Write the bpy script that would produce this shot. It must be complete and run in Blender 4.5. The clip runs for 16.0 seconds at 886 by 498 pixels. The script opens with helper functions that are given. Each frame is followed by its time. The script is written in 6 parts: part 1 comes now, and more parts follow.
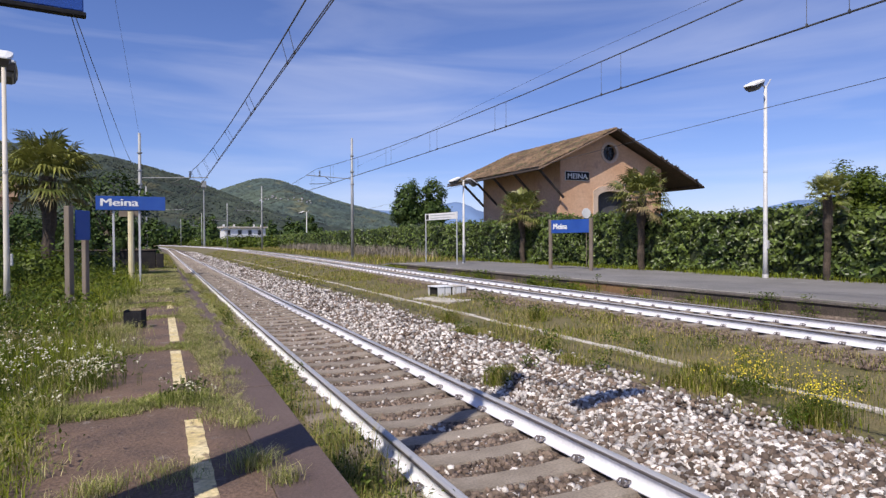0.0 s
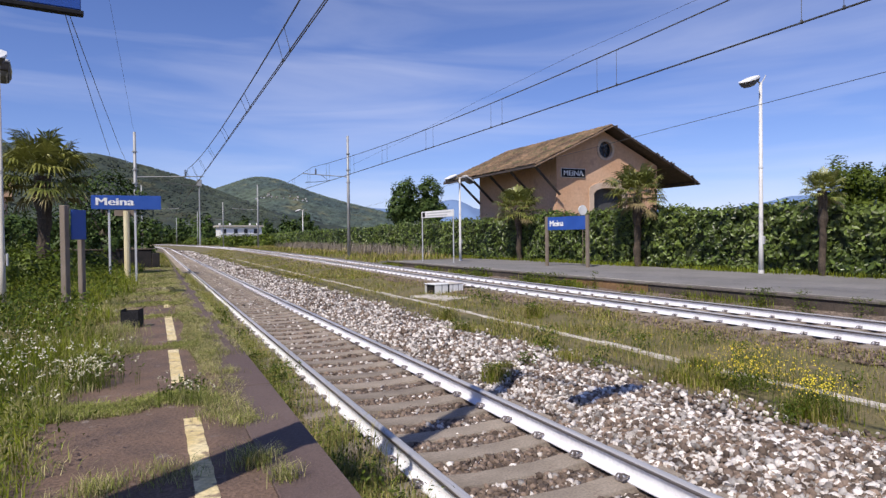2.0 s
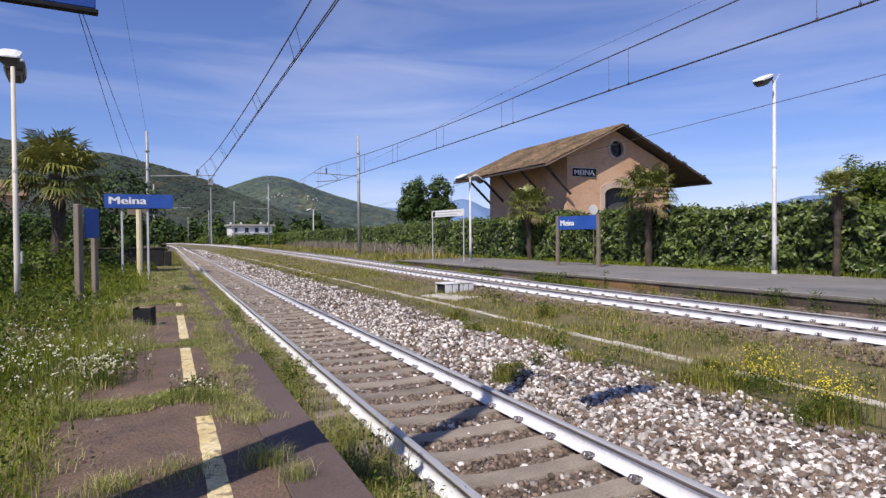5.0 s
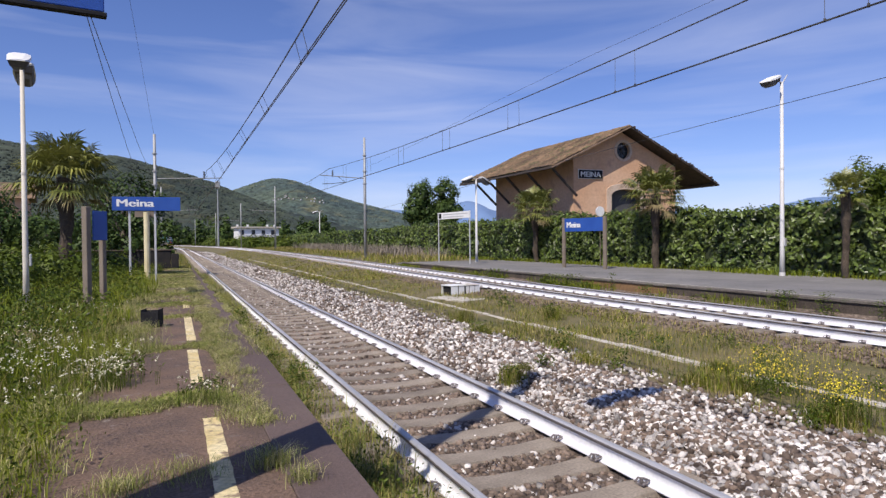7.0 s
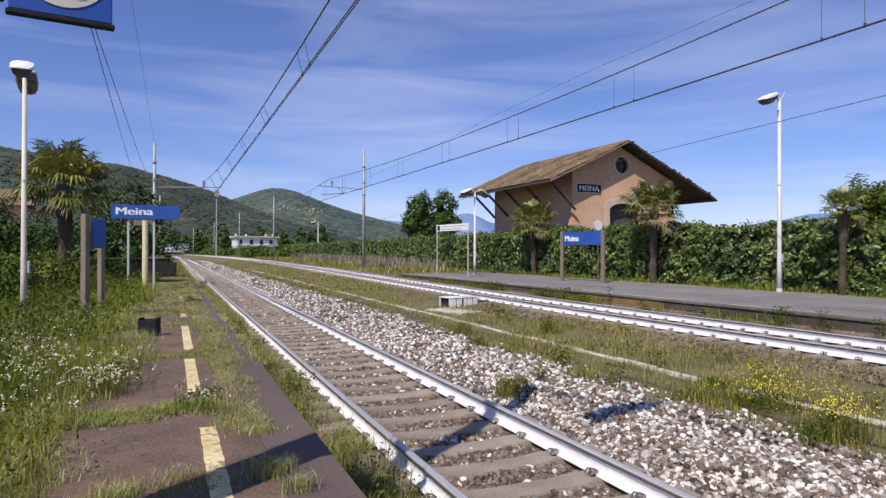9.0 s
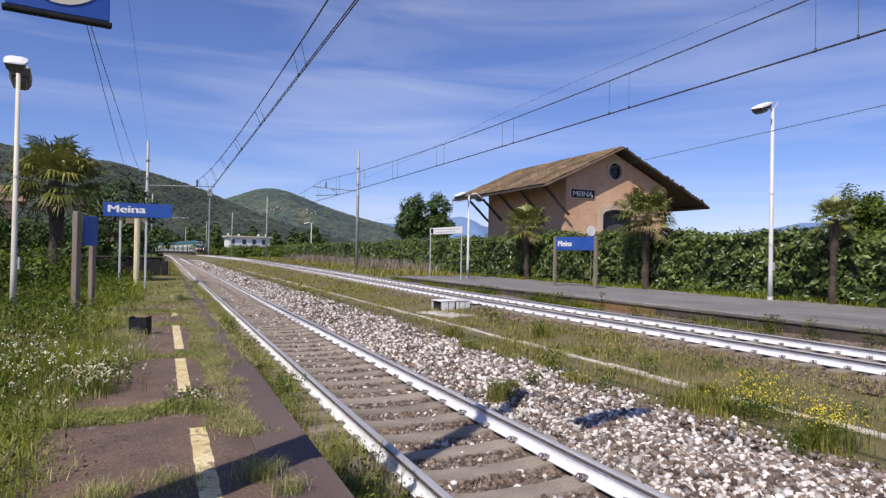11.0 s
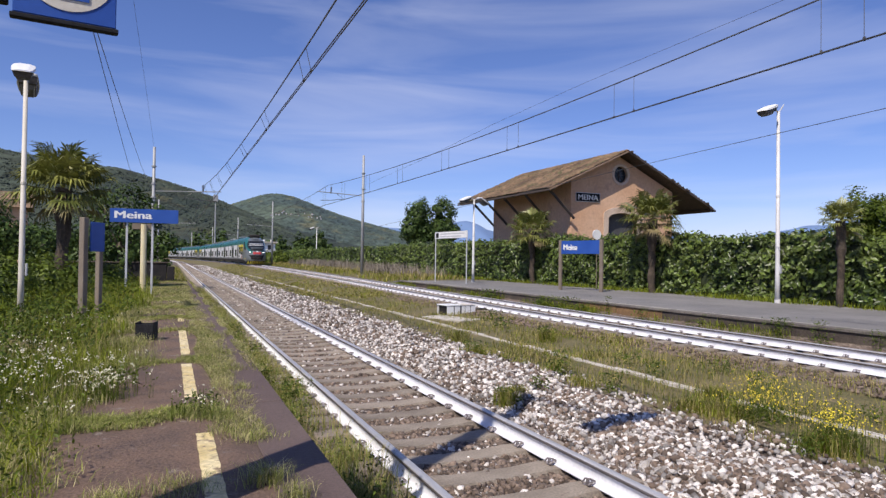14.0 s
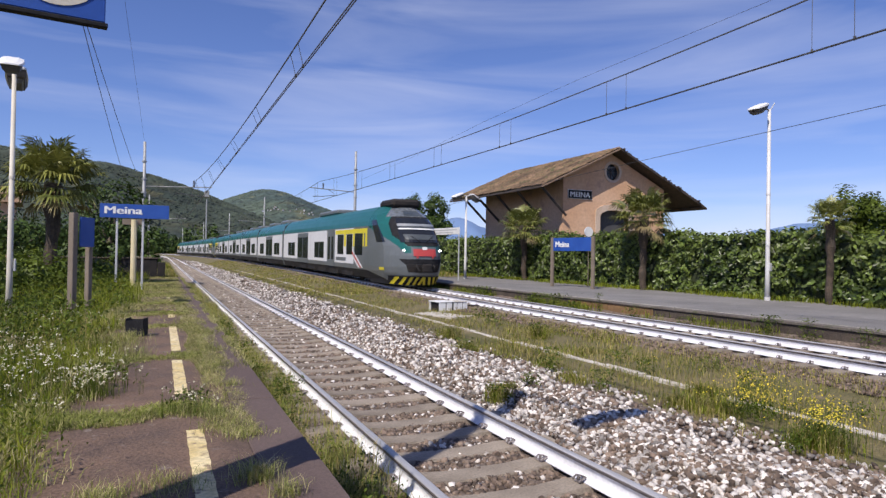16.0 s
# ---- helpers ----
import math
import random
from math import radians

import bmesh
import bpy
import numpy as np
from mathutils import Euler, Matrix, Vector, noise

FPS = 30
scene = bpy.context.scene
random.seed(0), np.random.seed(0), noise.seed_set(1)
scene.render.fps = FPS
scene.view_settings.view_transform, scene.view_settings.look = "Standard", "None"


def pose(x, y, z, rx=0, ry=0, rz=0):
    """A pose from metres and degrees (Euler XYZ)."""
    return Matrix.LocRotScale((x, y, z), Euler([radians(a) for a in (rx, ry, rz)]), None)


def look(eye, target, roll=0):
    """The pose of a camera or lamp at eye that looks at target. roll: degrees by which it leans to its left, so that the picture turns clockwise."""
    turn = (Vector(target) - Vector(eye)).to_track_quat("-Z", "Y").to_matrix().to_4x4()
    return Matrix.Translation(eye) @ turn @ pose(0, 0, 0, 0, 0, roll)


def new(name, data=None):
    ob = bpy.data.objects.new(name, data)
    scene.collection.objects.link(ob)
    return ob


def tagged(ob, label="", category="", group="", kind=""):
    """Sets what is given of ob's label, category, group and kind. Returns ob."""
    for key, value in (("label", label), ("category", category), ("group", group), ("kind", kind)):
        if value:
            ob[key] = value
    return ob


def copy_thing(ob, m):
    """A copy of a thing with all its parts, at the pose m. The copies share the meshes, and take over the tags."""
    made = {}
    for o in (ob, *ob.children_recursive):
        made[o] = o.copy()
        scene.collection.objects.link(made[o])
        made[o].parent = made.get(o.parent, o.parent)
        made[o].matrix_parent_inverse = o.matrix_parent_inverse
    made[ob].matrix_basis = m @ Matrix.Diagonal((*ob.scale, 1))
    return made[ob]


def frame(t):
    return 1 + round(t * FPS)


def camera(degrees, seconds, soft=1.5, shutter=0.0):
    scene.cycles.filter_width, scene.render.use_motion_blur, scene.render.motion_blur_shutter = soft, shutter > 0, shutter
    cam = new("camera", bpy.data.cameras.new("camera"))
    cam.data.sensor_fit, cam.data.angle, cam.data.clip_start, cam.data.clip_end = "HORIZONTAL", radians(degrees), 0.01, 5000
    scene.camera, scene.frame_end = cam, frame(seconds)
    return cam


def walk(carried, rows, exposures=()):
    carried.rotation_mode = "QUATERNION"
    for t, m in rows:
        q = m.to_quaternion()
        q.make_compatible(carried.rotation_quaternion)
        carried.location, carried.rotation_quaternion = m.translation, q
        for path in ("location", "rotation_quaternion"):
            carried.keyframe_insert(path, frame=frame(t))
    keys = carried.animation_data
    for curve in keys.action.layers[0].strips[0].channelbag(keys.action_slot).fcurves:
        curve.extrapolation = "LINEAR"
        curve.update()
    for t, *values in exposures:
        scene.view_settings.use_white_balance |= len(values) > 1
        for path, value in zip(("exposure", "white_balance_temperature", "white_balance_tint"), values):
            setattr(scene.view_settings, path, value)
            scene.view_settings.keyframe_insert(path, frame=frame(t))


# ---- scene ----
cam = camera(70, 16.0, soft=1.4)
walk(cam, [
    (0, pose(-2.632, -0.023, 1.757, 89.256, 0.366, -24.105)),
    (0.5, pose(-2.63, -0.024, 1.76, 89.226, 0.457, -24.427)),
    (1, pose(-2.63, -0.028, 1.757, 89.249, 0.714, -24.706)),
    (1.5, pose(-2.634, -0.027, 1.757, 89.279, 0.719, -24.716)),
    (2, pose(-2.647, -0.026, 1.754, 89.042, 0.672, -24.439)),
    (2.5, pose(-2.639, -0.02, 1.754, 88.839, 0.804, -24.168)),
    (3, pose(-2.651, -0.014, 1.756, 88.973, 0.776, -24.11)),
    (3.5, pose(-2.654, -0.021, 1.756, 89.036, 0.777, -23.82)),
    (4, pose(-2.656, -0.013, 1.752, 89.044, 0.599, -23.801)),
    (6.5, pose(-2.65, -0, 1.754, 88.947, 0.59, -23.09)),
    (7, pose(-2.656, 0, 1.751, 89.189, 0.595, -22.991)),
    (7.5, pose(-2.667, -0.015, 1.75, 89.426, 0.6, -22.846)),
    (8, pose(-2.671, -0.014, 1.749, 89.596, 0.604, -22.687)),
    (8.5, pose(-2.672, -0.024, 1.757, 89.899, 0.109, -22.594)),
    (9, pose(-2.674, -0.027, 1.754, 90.266, -0.112, -23.158)),
    (11.5, pose(-2.682, -0.024, 1.758, 90.584, -1.097, -23.76)),
    (12, pose(-2.682, -0.016, 1.759, 90.704, -1.107, -23.729)),
    (12.5, pose(-2.683, -0.027, 1.76, 90.831, -0.932, -23.72)),
    (13, pose(-2.684, -0.021, 1.758, 90.88, -0.847, -23.622)),
    (13.5, pose(-2.681, -0.025, 1.76, 90.953, -0.712, -23.333)),
    (14, pose(-2.682, -0.02, 1.758, 90.924, -0.782, -23.313)),
    (14.5, pose(-2.691, -0.027, 1.762, 90.985, -1.294, -23.771)),
    (15, pose(-2.69, -0.022, 1.759, 90.955, -1.189, -23.84)),
    (15.5, pose(-2.679, -0.015, 1.759, 90.706, -0.942, -23.892)),
    (16, pose(-2.679, -0.016, 1.761, 90.62, -0.964, -24.024)),
], exposures=[(0, 0.0, 6450, 13), (16, 0.0, 6450, 13)])

# ---- daylight: afternoon sun from behind and to the side of the track ----
SUN_DIR = Vector((0.79 * math.cos(radians(50)), 0.61 * math.cos(radians(50)), -math.sin(radians(50))))
world = bpy.data.worlds.new("sky")
scene.world = world
world.use_nodes = True
wn, wl = world.node_tree.nodes, world.node_tree.links
wn.clear()
w_out, w_bg = wn.new("ShaderNodeOutputWorld"), wn.new("ShaderNodeBackground")
w_sky = wn.new("ShaderNodeTexSky")
w_sky.sky_type, w_sky.sun_disc = "NISHITA", False
w_sky.sun_elevation, w_sky.sun_rotation = radians(50), math.atan2(-0.79, -0.61)
w_sky.air_density, w_sky.dust_density, w_sky.ozone_density, w_sky.altitude = 1.0, 0.1, 6.0, 200
w_bg.inputs["Strength"].default_value = 0.093
# thin streaks of high cloud over a clear, slightly violet-blue sky
w_tc, w_map, w_cloud, w_band = wn.new("ShaderNodeTexCoord"), wn.new("ShaderNodeMapping"), wn.new("ShaderNodeTexNoise"), wn.new("ShaderNodeMapRange")
w_map.inputs["Scale"].default_value, w_map.inputs["Rotation"].default_value = (1.1, 1.1, 9.0), (0.12, -0.10, 0.5)
w_cloud.inputs["Scale"].default_value, w_cloud.inputs["Detail"].default_value, w_cloud.inputs["Distortion"].default_value = 1.7, 7.0, 0.6
w_band.inputs["From Min"].default_value, w_band.inputs["From Max"].default_value, w_band.inputs["To Max"].default_value = 0.43, 0.80, 0.36
w_tint, w_mix = wn.new("ShaderNodeMix"), wn.new("ShaderNodeMix")
w_tint.data_type, w_tint.blend_type, w_mix.data_type = "RGBA", "MULTIPLY", "RGBA"
w_tint.inputs["Factor"].default_value, w_tint.inputs["B"].default_value = 1.0, (1.06, 1.02, 1.33, 1)
w_mix.inputs["B"].default_value = (9.0, 9.4, 11.0, 1)
wl.new(w_tc.outputs["Generated"], w_map.inputs["Vector"]), wl.new(w_map.outputs["Vector"], w_cloud.inputs["Vector"])
wl.new(w_cloud.outputs["Fac"], w_band.inputs["Value"]), wl.new(w_band.outputs["Result"], w_mix.inputs["Factor"])
wl.new(w_sky.outputs["Color"], w_tint.inputs["A"]), wl.new(w_tint.outputs["Result"], w_mix.inputs["A"])
wl.new(w_mix.outputs["Result"], w_bg.inputs["Color"])
wl.new(w_bg.outputs["Background"], w_out.inputs["Surface"])
sun_data = bpy.data.lights.new("sun", "SUN")
sun_data.energy, sun_data.angle, sun_data.color = 4.9, radians(0.53), (1.0, 0.93, 0.82)
sun = new("sun", sun_data)
sun.matrix_basis = look((-60, -50, 80), Vector((-60, -50, 80)) + SUN_DIR)


# ---- materials ----
def surf(name, c1, c2, scale=4.0, rough=0.8, bump=0.2, metal=0.0, fine=40.0, fine_amount=0.35, c3=None, rand=0.0, spec=0.5, stretch=(1, 1, 1), bump_scale=None, patch=0.62, translucent=0.0):
    """Two-scale procedural surface: large patches from c1 to c2, stains of c3, fine grain and relief; rand varies by object or island."""
    m = bpy.data.materials.new(name)
    m.use_nodes = True
    n, l = m.node_tree.nodes, m.node_tree.links
    b = n["Principled BSDF"]
    tc, mp = n.new("ShaderNodeTexCoord"), n.new("ShaderNodeMapping")
    geo = n.new("ShaderNodeNewGeometry")
    mp.inputs["Scale"].default_value = stretch
    l.new(geo.outputs["Position"] if rand == 0 else tc.outputs["Object"], mp.inputs["Vector"])

    def noisy(s, detail=4.0):
        t = n.new("ShaderNodeTexNoise")
        t.inputs["Scale"].default_value, t.inputs["Detail"].default_value = s, detail
        l.new(mp.outputs["Vector"], t.inputs["Vector"])
        return t.outputs["Fac"]

    def ramp(fac, lo, hi):
        r = n.new("ShaderNodeMapRange")
        r.inputs["From Min"].default_value, r.inputs["From Max"].default_value = lo, hi
        l.new(fac, r.inputs["Value"])
        return r.outputs["Result"]

    def mix(fac, a, bcol, mode="MIX"):
        x = n.new("ShaderNodeMix")
        x.data_type, x.blend_type = "RGBA", mode
        for sock, v in ((x.inputs["Factor"], fac), (x.inputs["A"], a), (x.inputs["B"], bcol)):
            if isinstance(v, bpy.types.NodeSocket):
                l.new(v, sock)
            elif isinstance(v, (tuple, list)):
                sock.default_value = (*v[:3], 1)
            else:
                sock.default_value = v
        return x.outputs["Result"]

    big, small = noisy(scale), noisy(fine, 6.0)
    col = mix(ramp(big, 0.36, 0.64), c1, c2)
    if c3:
        col = mix(ramp(noisy(scale * 2.7), patch, patch + 0.1), col, c3)
    grain = n.new("ShaderNodeMapRange")
    grain.inputs["From Min"].default_value, grain.inputs["From Max"].default_value = 0.3, 0.7
    grain.inputs["To Min"].default_value, grain.inputs["To Max"].default_value = 1 - fine_amount, 1 + fine_amount
    l.new(small, grain.inputs["Value"])
    value = grain.outputs["Result"]
    if rand:
        inf = n.new("ShaderNodeObjectInfo")
        add = n.new("ShaderNodeMath")
        add.operation = "ADD"
        l.new(inf.outputs["Random"], add.inputs[0]), l.new(geo.outputs["Random Per Island"], add.inputs[1])
        fr = n.new("ShaderNodeMath")
        fr.operation = "FRACT"
        l.new(add.outputs[0], fr.inputs[0])
        rr = n.new("ShaderNodeMapRange")
        rr.inputs["To Min"].default_value, rr.inputs["To Max"].default_value = 1 - rand, 1 + rand
        l.new(fr.outputs[0], rr.inputs["Value"])
        mu = n.new("ShaderNodeMath")
        mu.operation = "MULTIPLY"
        l.new(value, mu.inputs[0]), l.new(rr.outputs["Result"], mu.inputs[1])
        value = mu.outputs[0]
        col = mix(ramp(fr.outputs[0], 0.0, 1.0), col, mix(0.5, col, c2))
    hsv = n.new("ShaderNodeHueSaturation")
    l.new(col, hsv.inputs["Color"]), l.new(value, hsv.inputs["Value"])
    l.new(hsv.outputs["Color"], b.inputs["Base Color"])
    rg = n.new("ShaderNodeMapRange")
    rg.inputs["To Min"].default_value, rg.inputs["To Max"].default_value = max(rough - 0.12, 0.03), min(rough + 0.12, 1)
    l.new(big, rg.inputs["Value"]), l.new(rg.outputs["Result"], b.inputs["Roughness"])
    b.inputs["Metallic"].default_value = metal
    b.inputs["Specular IOR Level"].default_value = spec
    if bump:
        bp = n.new("ShaderNodeBump")
        bp.inputs["Strength"].default_value, bp.inputs["Distance"].default_value = bump, 0.02
        l.new(noisy(bump_scale, 6.0) if bump_scale else small, bp.inputs["Height"])
        l.new(bp.outputs["Normal"], b.inputs["Normal"])
    if translucent:
        tr = n.new("ShaderNodeBsdfTranslucent")
        l.new(hsv.outputs["Color"], tr.inputs["Color"])
        ms = n.new("ShaderNodeMixShader")
        ms.inputs["Fac"].default_value = translucent
        l.new(b.outputs["BSDF"], ms.inputs[1]), l.new(tr.outputs["BSDF"], ms.inputs[2])
        l.new(ms.outputs["Shader"], n["Material Output"].inputs["Surface"])
    return m


def glow(name, color, strength):
    m = bpy.data.materials.new(name)
    m.use_nodes = True
    b = m.node_tree.nodes["Principled BSDF"]
    b.inputs["Base Color"].default_value = (*color, 1)
    b.inputs["Emission Color"].default_value, b.inputs["Emission Strength"].default_value = (*color, 1), strength
    return m


M_GROUND_GRASS = surf("meadow_soil", (0.11, 0.10, 0.035), (0.16, 0.13, 0.06), 1.3, 0.95, 0.7, fine=25, c3=(0.20, 0.155, 0.09))
M_BALLAST_BED = surf("ballast_bed", (0.08, 0.058, 0.044), (0.16, 0.125, 0.10), 6.0, 0.95, 1.0, fine=22, fine_amount=0.75, c3=(0.13, 0.09, 0.07))
M_BALLAST_RUST = surf("rusty_ballast_bed", (0.11, 0.08, 0.06), (0.18, 0.14, 0.11), 5.0, 0.95, 1.0, fine=22, fine_amount=0.7, c3=(0.24, 0.20, 0.16))
M_STONE = surf("ballast_stone", (0.27, 0.235, 0.205), (0.60, 0.56, 0.52), 9.0, 0.9, 0.3, fine=60, fine_amount=0.2, rand=0.62, c3=(0.17, 0.12, 0.09))
M_STONE_RUST = surf("brown_ballast_stone", (0.095, 0.064, 0.046), (0.20, 0.15, 0.115), 9.0, 0.9, 0.3, fine=60, fine_amount=0.2, rand=0.55)
M_RAIL_WHITE = surf("white_painted_rail_web", (0.80, 0.80, 0.82), (0.72, 0.71, 0.72), 3.0, 0.7, 0.1, fine=30, fine_amount=0.08, c3=(0.60, 0.55, 0.52), patch=0.70)
M_RAIL_STEEL = surf("worn_rail_steel", (0.46, 0.45, 0.44), (0.60, 0.585, 0.575), 5.0, 0.45, 0.05, metal=0.4, fine=60, fine_amount=0.12, stretch=(1, 0.05, 1))
# rust, darkened further to draw the shade line below the rail head
M_RAIL_RUST_SHADE = surf("rusty_shade_darkened_rail_side", (0.11, 0.092, 0.085), (0.20, 0.175, 0.165), 5.0, 0.6, 0.1, metal=0.2, fine=60, fine_amount=0.2, stretch=(1, 0.1, 1))
M_SLEEPER = surf("weathered_concrete_sleeper", (0.195, 0.16, 0.122), (0.285, 0.24, 0.19), 3.0, 0.9, 0.35, fine=50, fine_amount=0.25, rand=0.15, c3=(0.18, 0.13, 0.10))
M_CLIP = surf("rusty_rail_clip", (0.15, 0.125, 0.12), (0.32, 0.29, 0.29), 20, 0.6, 0.2, metal=0.4, rand=0.3)
M_ASPHALT_RED = surf("reddish_platform_asphalt", (0.105, 0.070, 0.052), (0.165, 0.105, 0.072), 2.2, 0.92, 0.7, fine=45, fine_amount=0.38, c3=(0.22, 0.18, 0.15), patch=0.63)
M_KERB = surf("dark_stone_kerb", (0.095, 0.064, 0.056), (0.125, 0.088, 0.076), 1.2, 0.85, 0.4, fine=60, fine_amount=0.2)
M_YELLOW_PAINT = surf("worn_yellow_paint", (0.60, 0.47, 0.21), (0.70, 0.60, 0.36), 4.0, 0.8, 0.4, fine=30, fine_amount=0.22, c3=(0.30, 0.22, 0.14), patch=0.55)
M_ASPHALT_GREY = surf("grey_platform_asphalt", (0.165, 0.157, 0.148), (0.215, 0.204, 0.193), 0.7, 0.9, 0.4, fine=40, fine_amount=0.15, c3=(0.25, 0.24, 0.23))
M_EDGE_STONE = surf("grimy_edge_stone", (0.105, 0.088, 0.075), (0.155, 0.135, 0.115), 0.9, 0.9, 0.4, fine=25, fine_amount=0.3, c3=(0.10, 0.10, 0.06), patch=0.55)
M_PALE_LINE = surf("worn_pale_line", (0.36, 0.33, 0.27), (0.46, 0.42, 0.35), 0.8, 0.9, 0.3, fine=20, fine_amount=0.3, c3=(0.19, 0.175, 0.15), patch=0.54)
M_PLAT_FACE = surf("grimy_platform_face", (0.06, 0.045, 0.035), (0.10, 0.08, 0.06), 2.0, 0.9, 0.5, fine=30, c3=(0.06, 0.06, 0.03))
M_PLANK = surf("orange_brown_board", (0.26, 0.15, 0.065), (0.18, 0.105, 0.05), 3.0, 0.8, 0.3, fine=40)
M_CONCRETE = surf("pale_concrete", (0.42, 0.38, 0.32), (0.54, 0.50, 0.44), 2.0, 0.9, 0.4, fine=35, c3=(0.36, 0.31, 0.25))
M_PLASTER = surf("faded_salmon_plaster", (0.56, 0.335, 0.20), (0.62, 0.40, 0.26), 0.45, 0.9, 0.3, fine=6, fine_amount=0.10, c3=(0.49, 0.30, 0.20), patch=0.60)
M_SHED_TRIM = surf("stained_shed_trim", (0.52, 0.39, 0.29), (0.58, 0.46, 0.36), 1.2, 0.88, 0.3, fine=12, fine_amount=0.15)
M_VERGE = surf("weathered_brown_board", (0.20, 0.135, 0.09), (0.29, 0.20, 0.14), 2.0, 0.85, 0.3, fine=20, fine_amount=0.25)
M_ROOF_TILE = surf("weathered_clay_roof_tile", (0.095, 0.062, 0.038), (0.225, 0.145, 0.085), 0.55, 0.9, 0.6, fine=5, fine_amount=0.55, c3=(0.11, 0.10, 0.045), patch=0.54)
M_DARK_WOOD = surf("dark_stained_timber", (0.045, 0.035, 0.03), (0.08, 0.06, 0.05), 4.0, 0.8, 0.4)
M_DARK_INSIDE = surf("dark_interior", (0.05, 0.05, 0.055), (0.08, 0.08, 0.08), 2.0, 0.8, 0.1)
M_BLACK = surf("black_paint", (0.012, 0.012, 0.014), (0.022, 0.022, 0.024), 5.0, 0.75, 0.05, spec=0.2)
M_POLE_WHITE = surf("dull_white_pole_paint", (0.56, 0.55, 0.53), (0.64, 0.63, 0.61), 1.5, 0.5, 0.1, fine=30, fine_amount=0.1, c3=(0.42, 0.38, 0.33), patch=0.68)
M_WHITE_PAINT = surf("white_paint", (0.78, 0.78, 0.77), (0.70, 0.70, 0.69), 3.0, 0.5, 0.05, fine_amount=0.06)
M_GREY_PAINT = surf("grey_paint", (0.42, 0.43, 0.44), (0.50, 0.50, 0.51), 2.0, 0.5, 0.05, fine_amount=0.08)
M_GALV = surf("galvanised_steel_mast", (0.29, 0.30, 0.30), (0.39, 0.39, 0.385), 1.5, 0.55, 0.1, metal=0.3, fine_amount=0.12)
M_WIRE = surf("dark_copper_wire", (0.05, 0.05, 0.055), (0.08, 0.08, 0.08), 2.0, 0.5, 0.0)
M_BLUE = surf("blue_enamel_sign", (0.020, 0.072, 0.32), (0.026, 0.088, 0.36), 2.0, 0.40, 0.0, fine_amount=0.05)
M_BROWN_POST = surf("brown_grey_post", (0.17, 0.135, 0.10), (0.22, 0.18, 0.14), 2.0, 0.7, 0.05, fine_amount=0.1)
M_CREAM_POST = surf("cream_painted_post", (0.62, 0.53, 0.30), (0.70, 0.62, 0.40), 2.0, 0.6, 0.05, fine_amount=0.1)
M_GREEN_TRAIN = surf("green_train_paint", (0.009, 0.098, 0.088), (0.012, 0.116, 0.103), 0.6, 0.3, 0.0, fine=8, fine_amount=0.06)
M_WHITE_TRAIN = surf("pale_train_paint", (0.74, 0.74, 0.75), (0.68, 0.68, 0.69), 0.5, 0.35, 0.0, fine=8, fine_amount=0.06)
M_GREY_TRAIN = surf("mid_grey_train_paint", (0.115, 0.13, 0.138), (0.145, 0.16, 0.168), 0.6, 0.35, 0.0, fine=8, fine_amount=0.06)
M_DARK_TRAIN = surf("dark_underframe", (0.014, 0.014, 0.015), (0.032, 0.028, 0.026), 2.0, 0.8, 0.1, spec=0.25)
M_TRAIN_GLASS = surf("dark_tinted_glass", (0.012, 0.014, 0.018), (0.02, 0.022, 0.026), 0.5, 0.16, 0.0, fine_amount=0.02)
M_DOME = surf("dark_grey_cab_roof", (0.10, 0.115, 0.13), (0.15, 0.165, 0.18), 1.5, 0.25, 0.0, fine=6, fine_amount=0.25)
M_SCREEN = surf("windscreen_glass", (0.05, 0.06, 0.065), (0.09, 0.10, 0.105), 1.0, 0.16, 0.0, fine_amount=0.02)
M_BLIND = surf("pale_sun_blind", (0.22, 0.235, 0.25), (0.30, 0.31, 0.325), 1.0, 0.4, 0.0)
M_TRAIN_YELLOW = surf("yellow_train_paint", (0.72, 0.62, 0.04), (0.66, 0.56, 0.04), 1.0, 0.4, 0.0, fine_amount=0.06)
M_TRAIN_RED = surf("red_train_paint", (0.48, 0.07, 0.06), (0.42, 0.05, 0.05), 1.0, 0.4, 0.0, fine_amount=0.06)
M_HEADLIGHT = glow("lit_headlight", (1.0, 0.98, 0.92), 6.0)


# ---- building helpers ----
def part(name, bm, material, parent=None, label="", smooth=False):
    """Links a bmesh as one mesh object under a thing or a part."""
    me = bpy.data.meshes.new(name)
    bm.normal_update()
    bm.to_mesh(me)
    bm.free()
    for m in material if isinstance(material, (list, tuple)) else [material]:
        me.materials.append(m)
    if smooth:
        me.polygons.foreach_set("use_smooth", [True] * len(me.polygons))
    ob = new(name, me)
    ob.parent = parent
    return tagged(ob, label)


def arrays(name, verts, faces, material, parent=None, label="", mats=None):
    """A mesh object from numpy vertices and faces (all triangles or all quads)."""
    me = bpy.data.meshes.new(name)
    verts, faces = np.asarray(verts, np.float32), np.asarray(faces, np.int32)
    k = faces.shape[1]
    me.vertices.add(len(verts)), me.loops.add(faces.size), me.polygons.add(len(faces))
    me.vertices.foreach_set("co", verts.ravel())
    me.loops.foreach_set("vertex_index", faces.ravel())
    me.polygons.foreach_set("loop_start", np.arange(0, faces.size, k, dtype=np.int32))
    for m in material if isinstance(material, (list, tuple)) else [material]:
        me.materials.append(m)
    if mats is not None:
        me.polygons.foreach_set("material_index", np.asarray(mats, np.int32))
    me.update(calc_edges=True)
    ob = new(name, me)
    ob.parent = parent
    return tagged(ob, label)


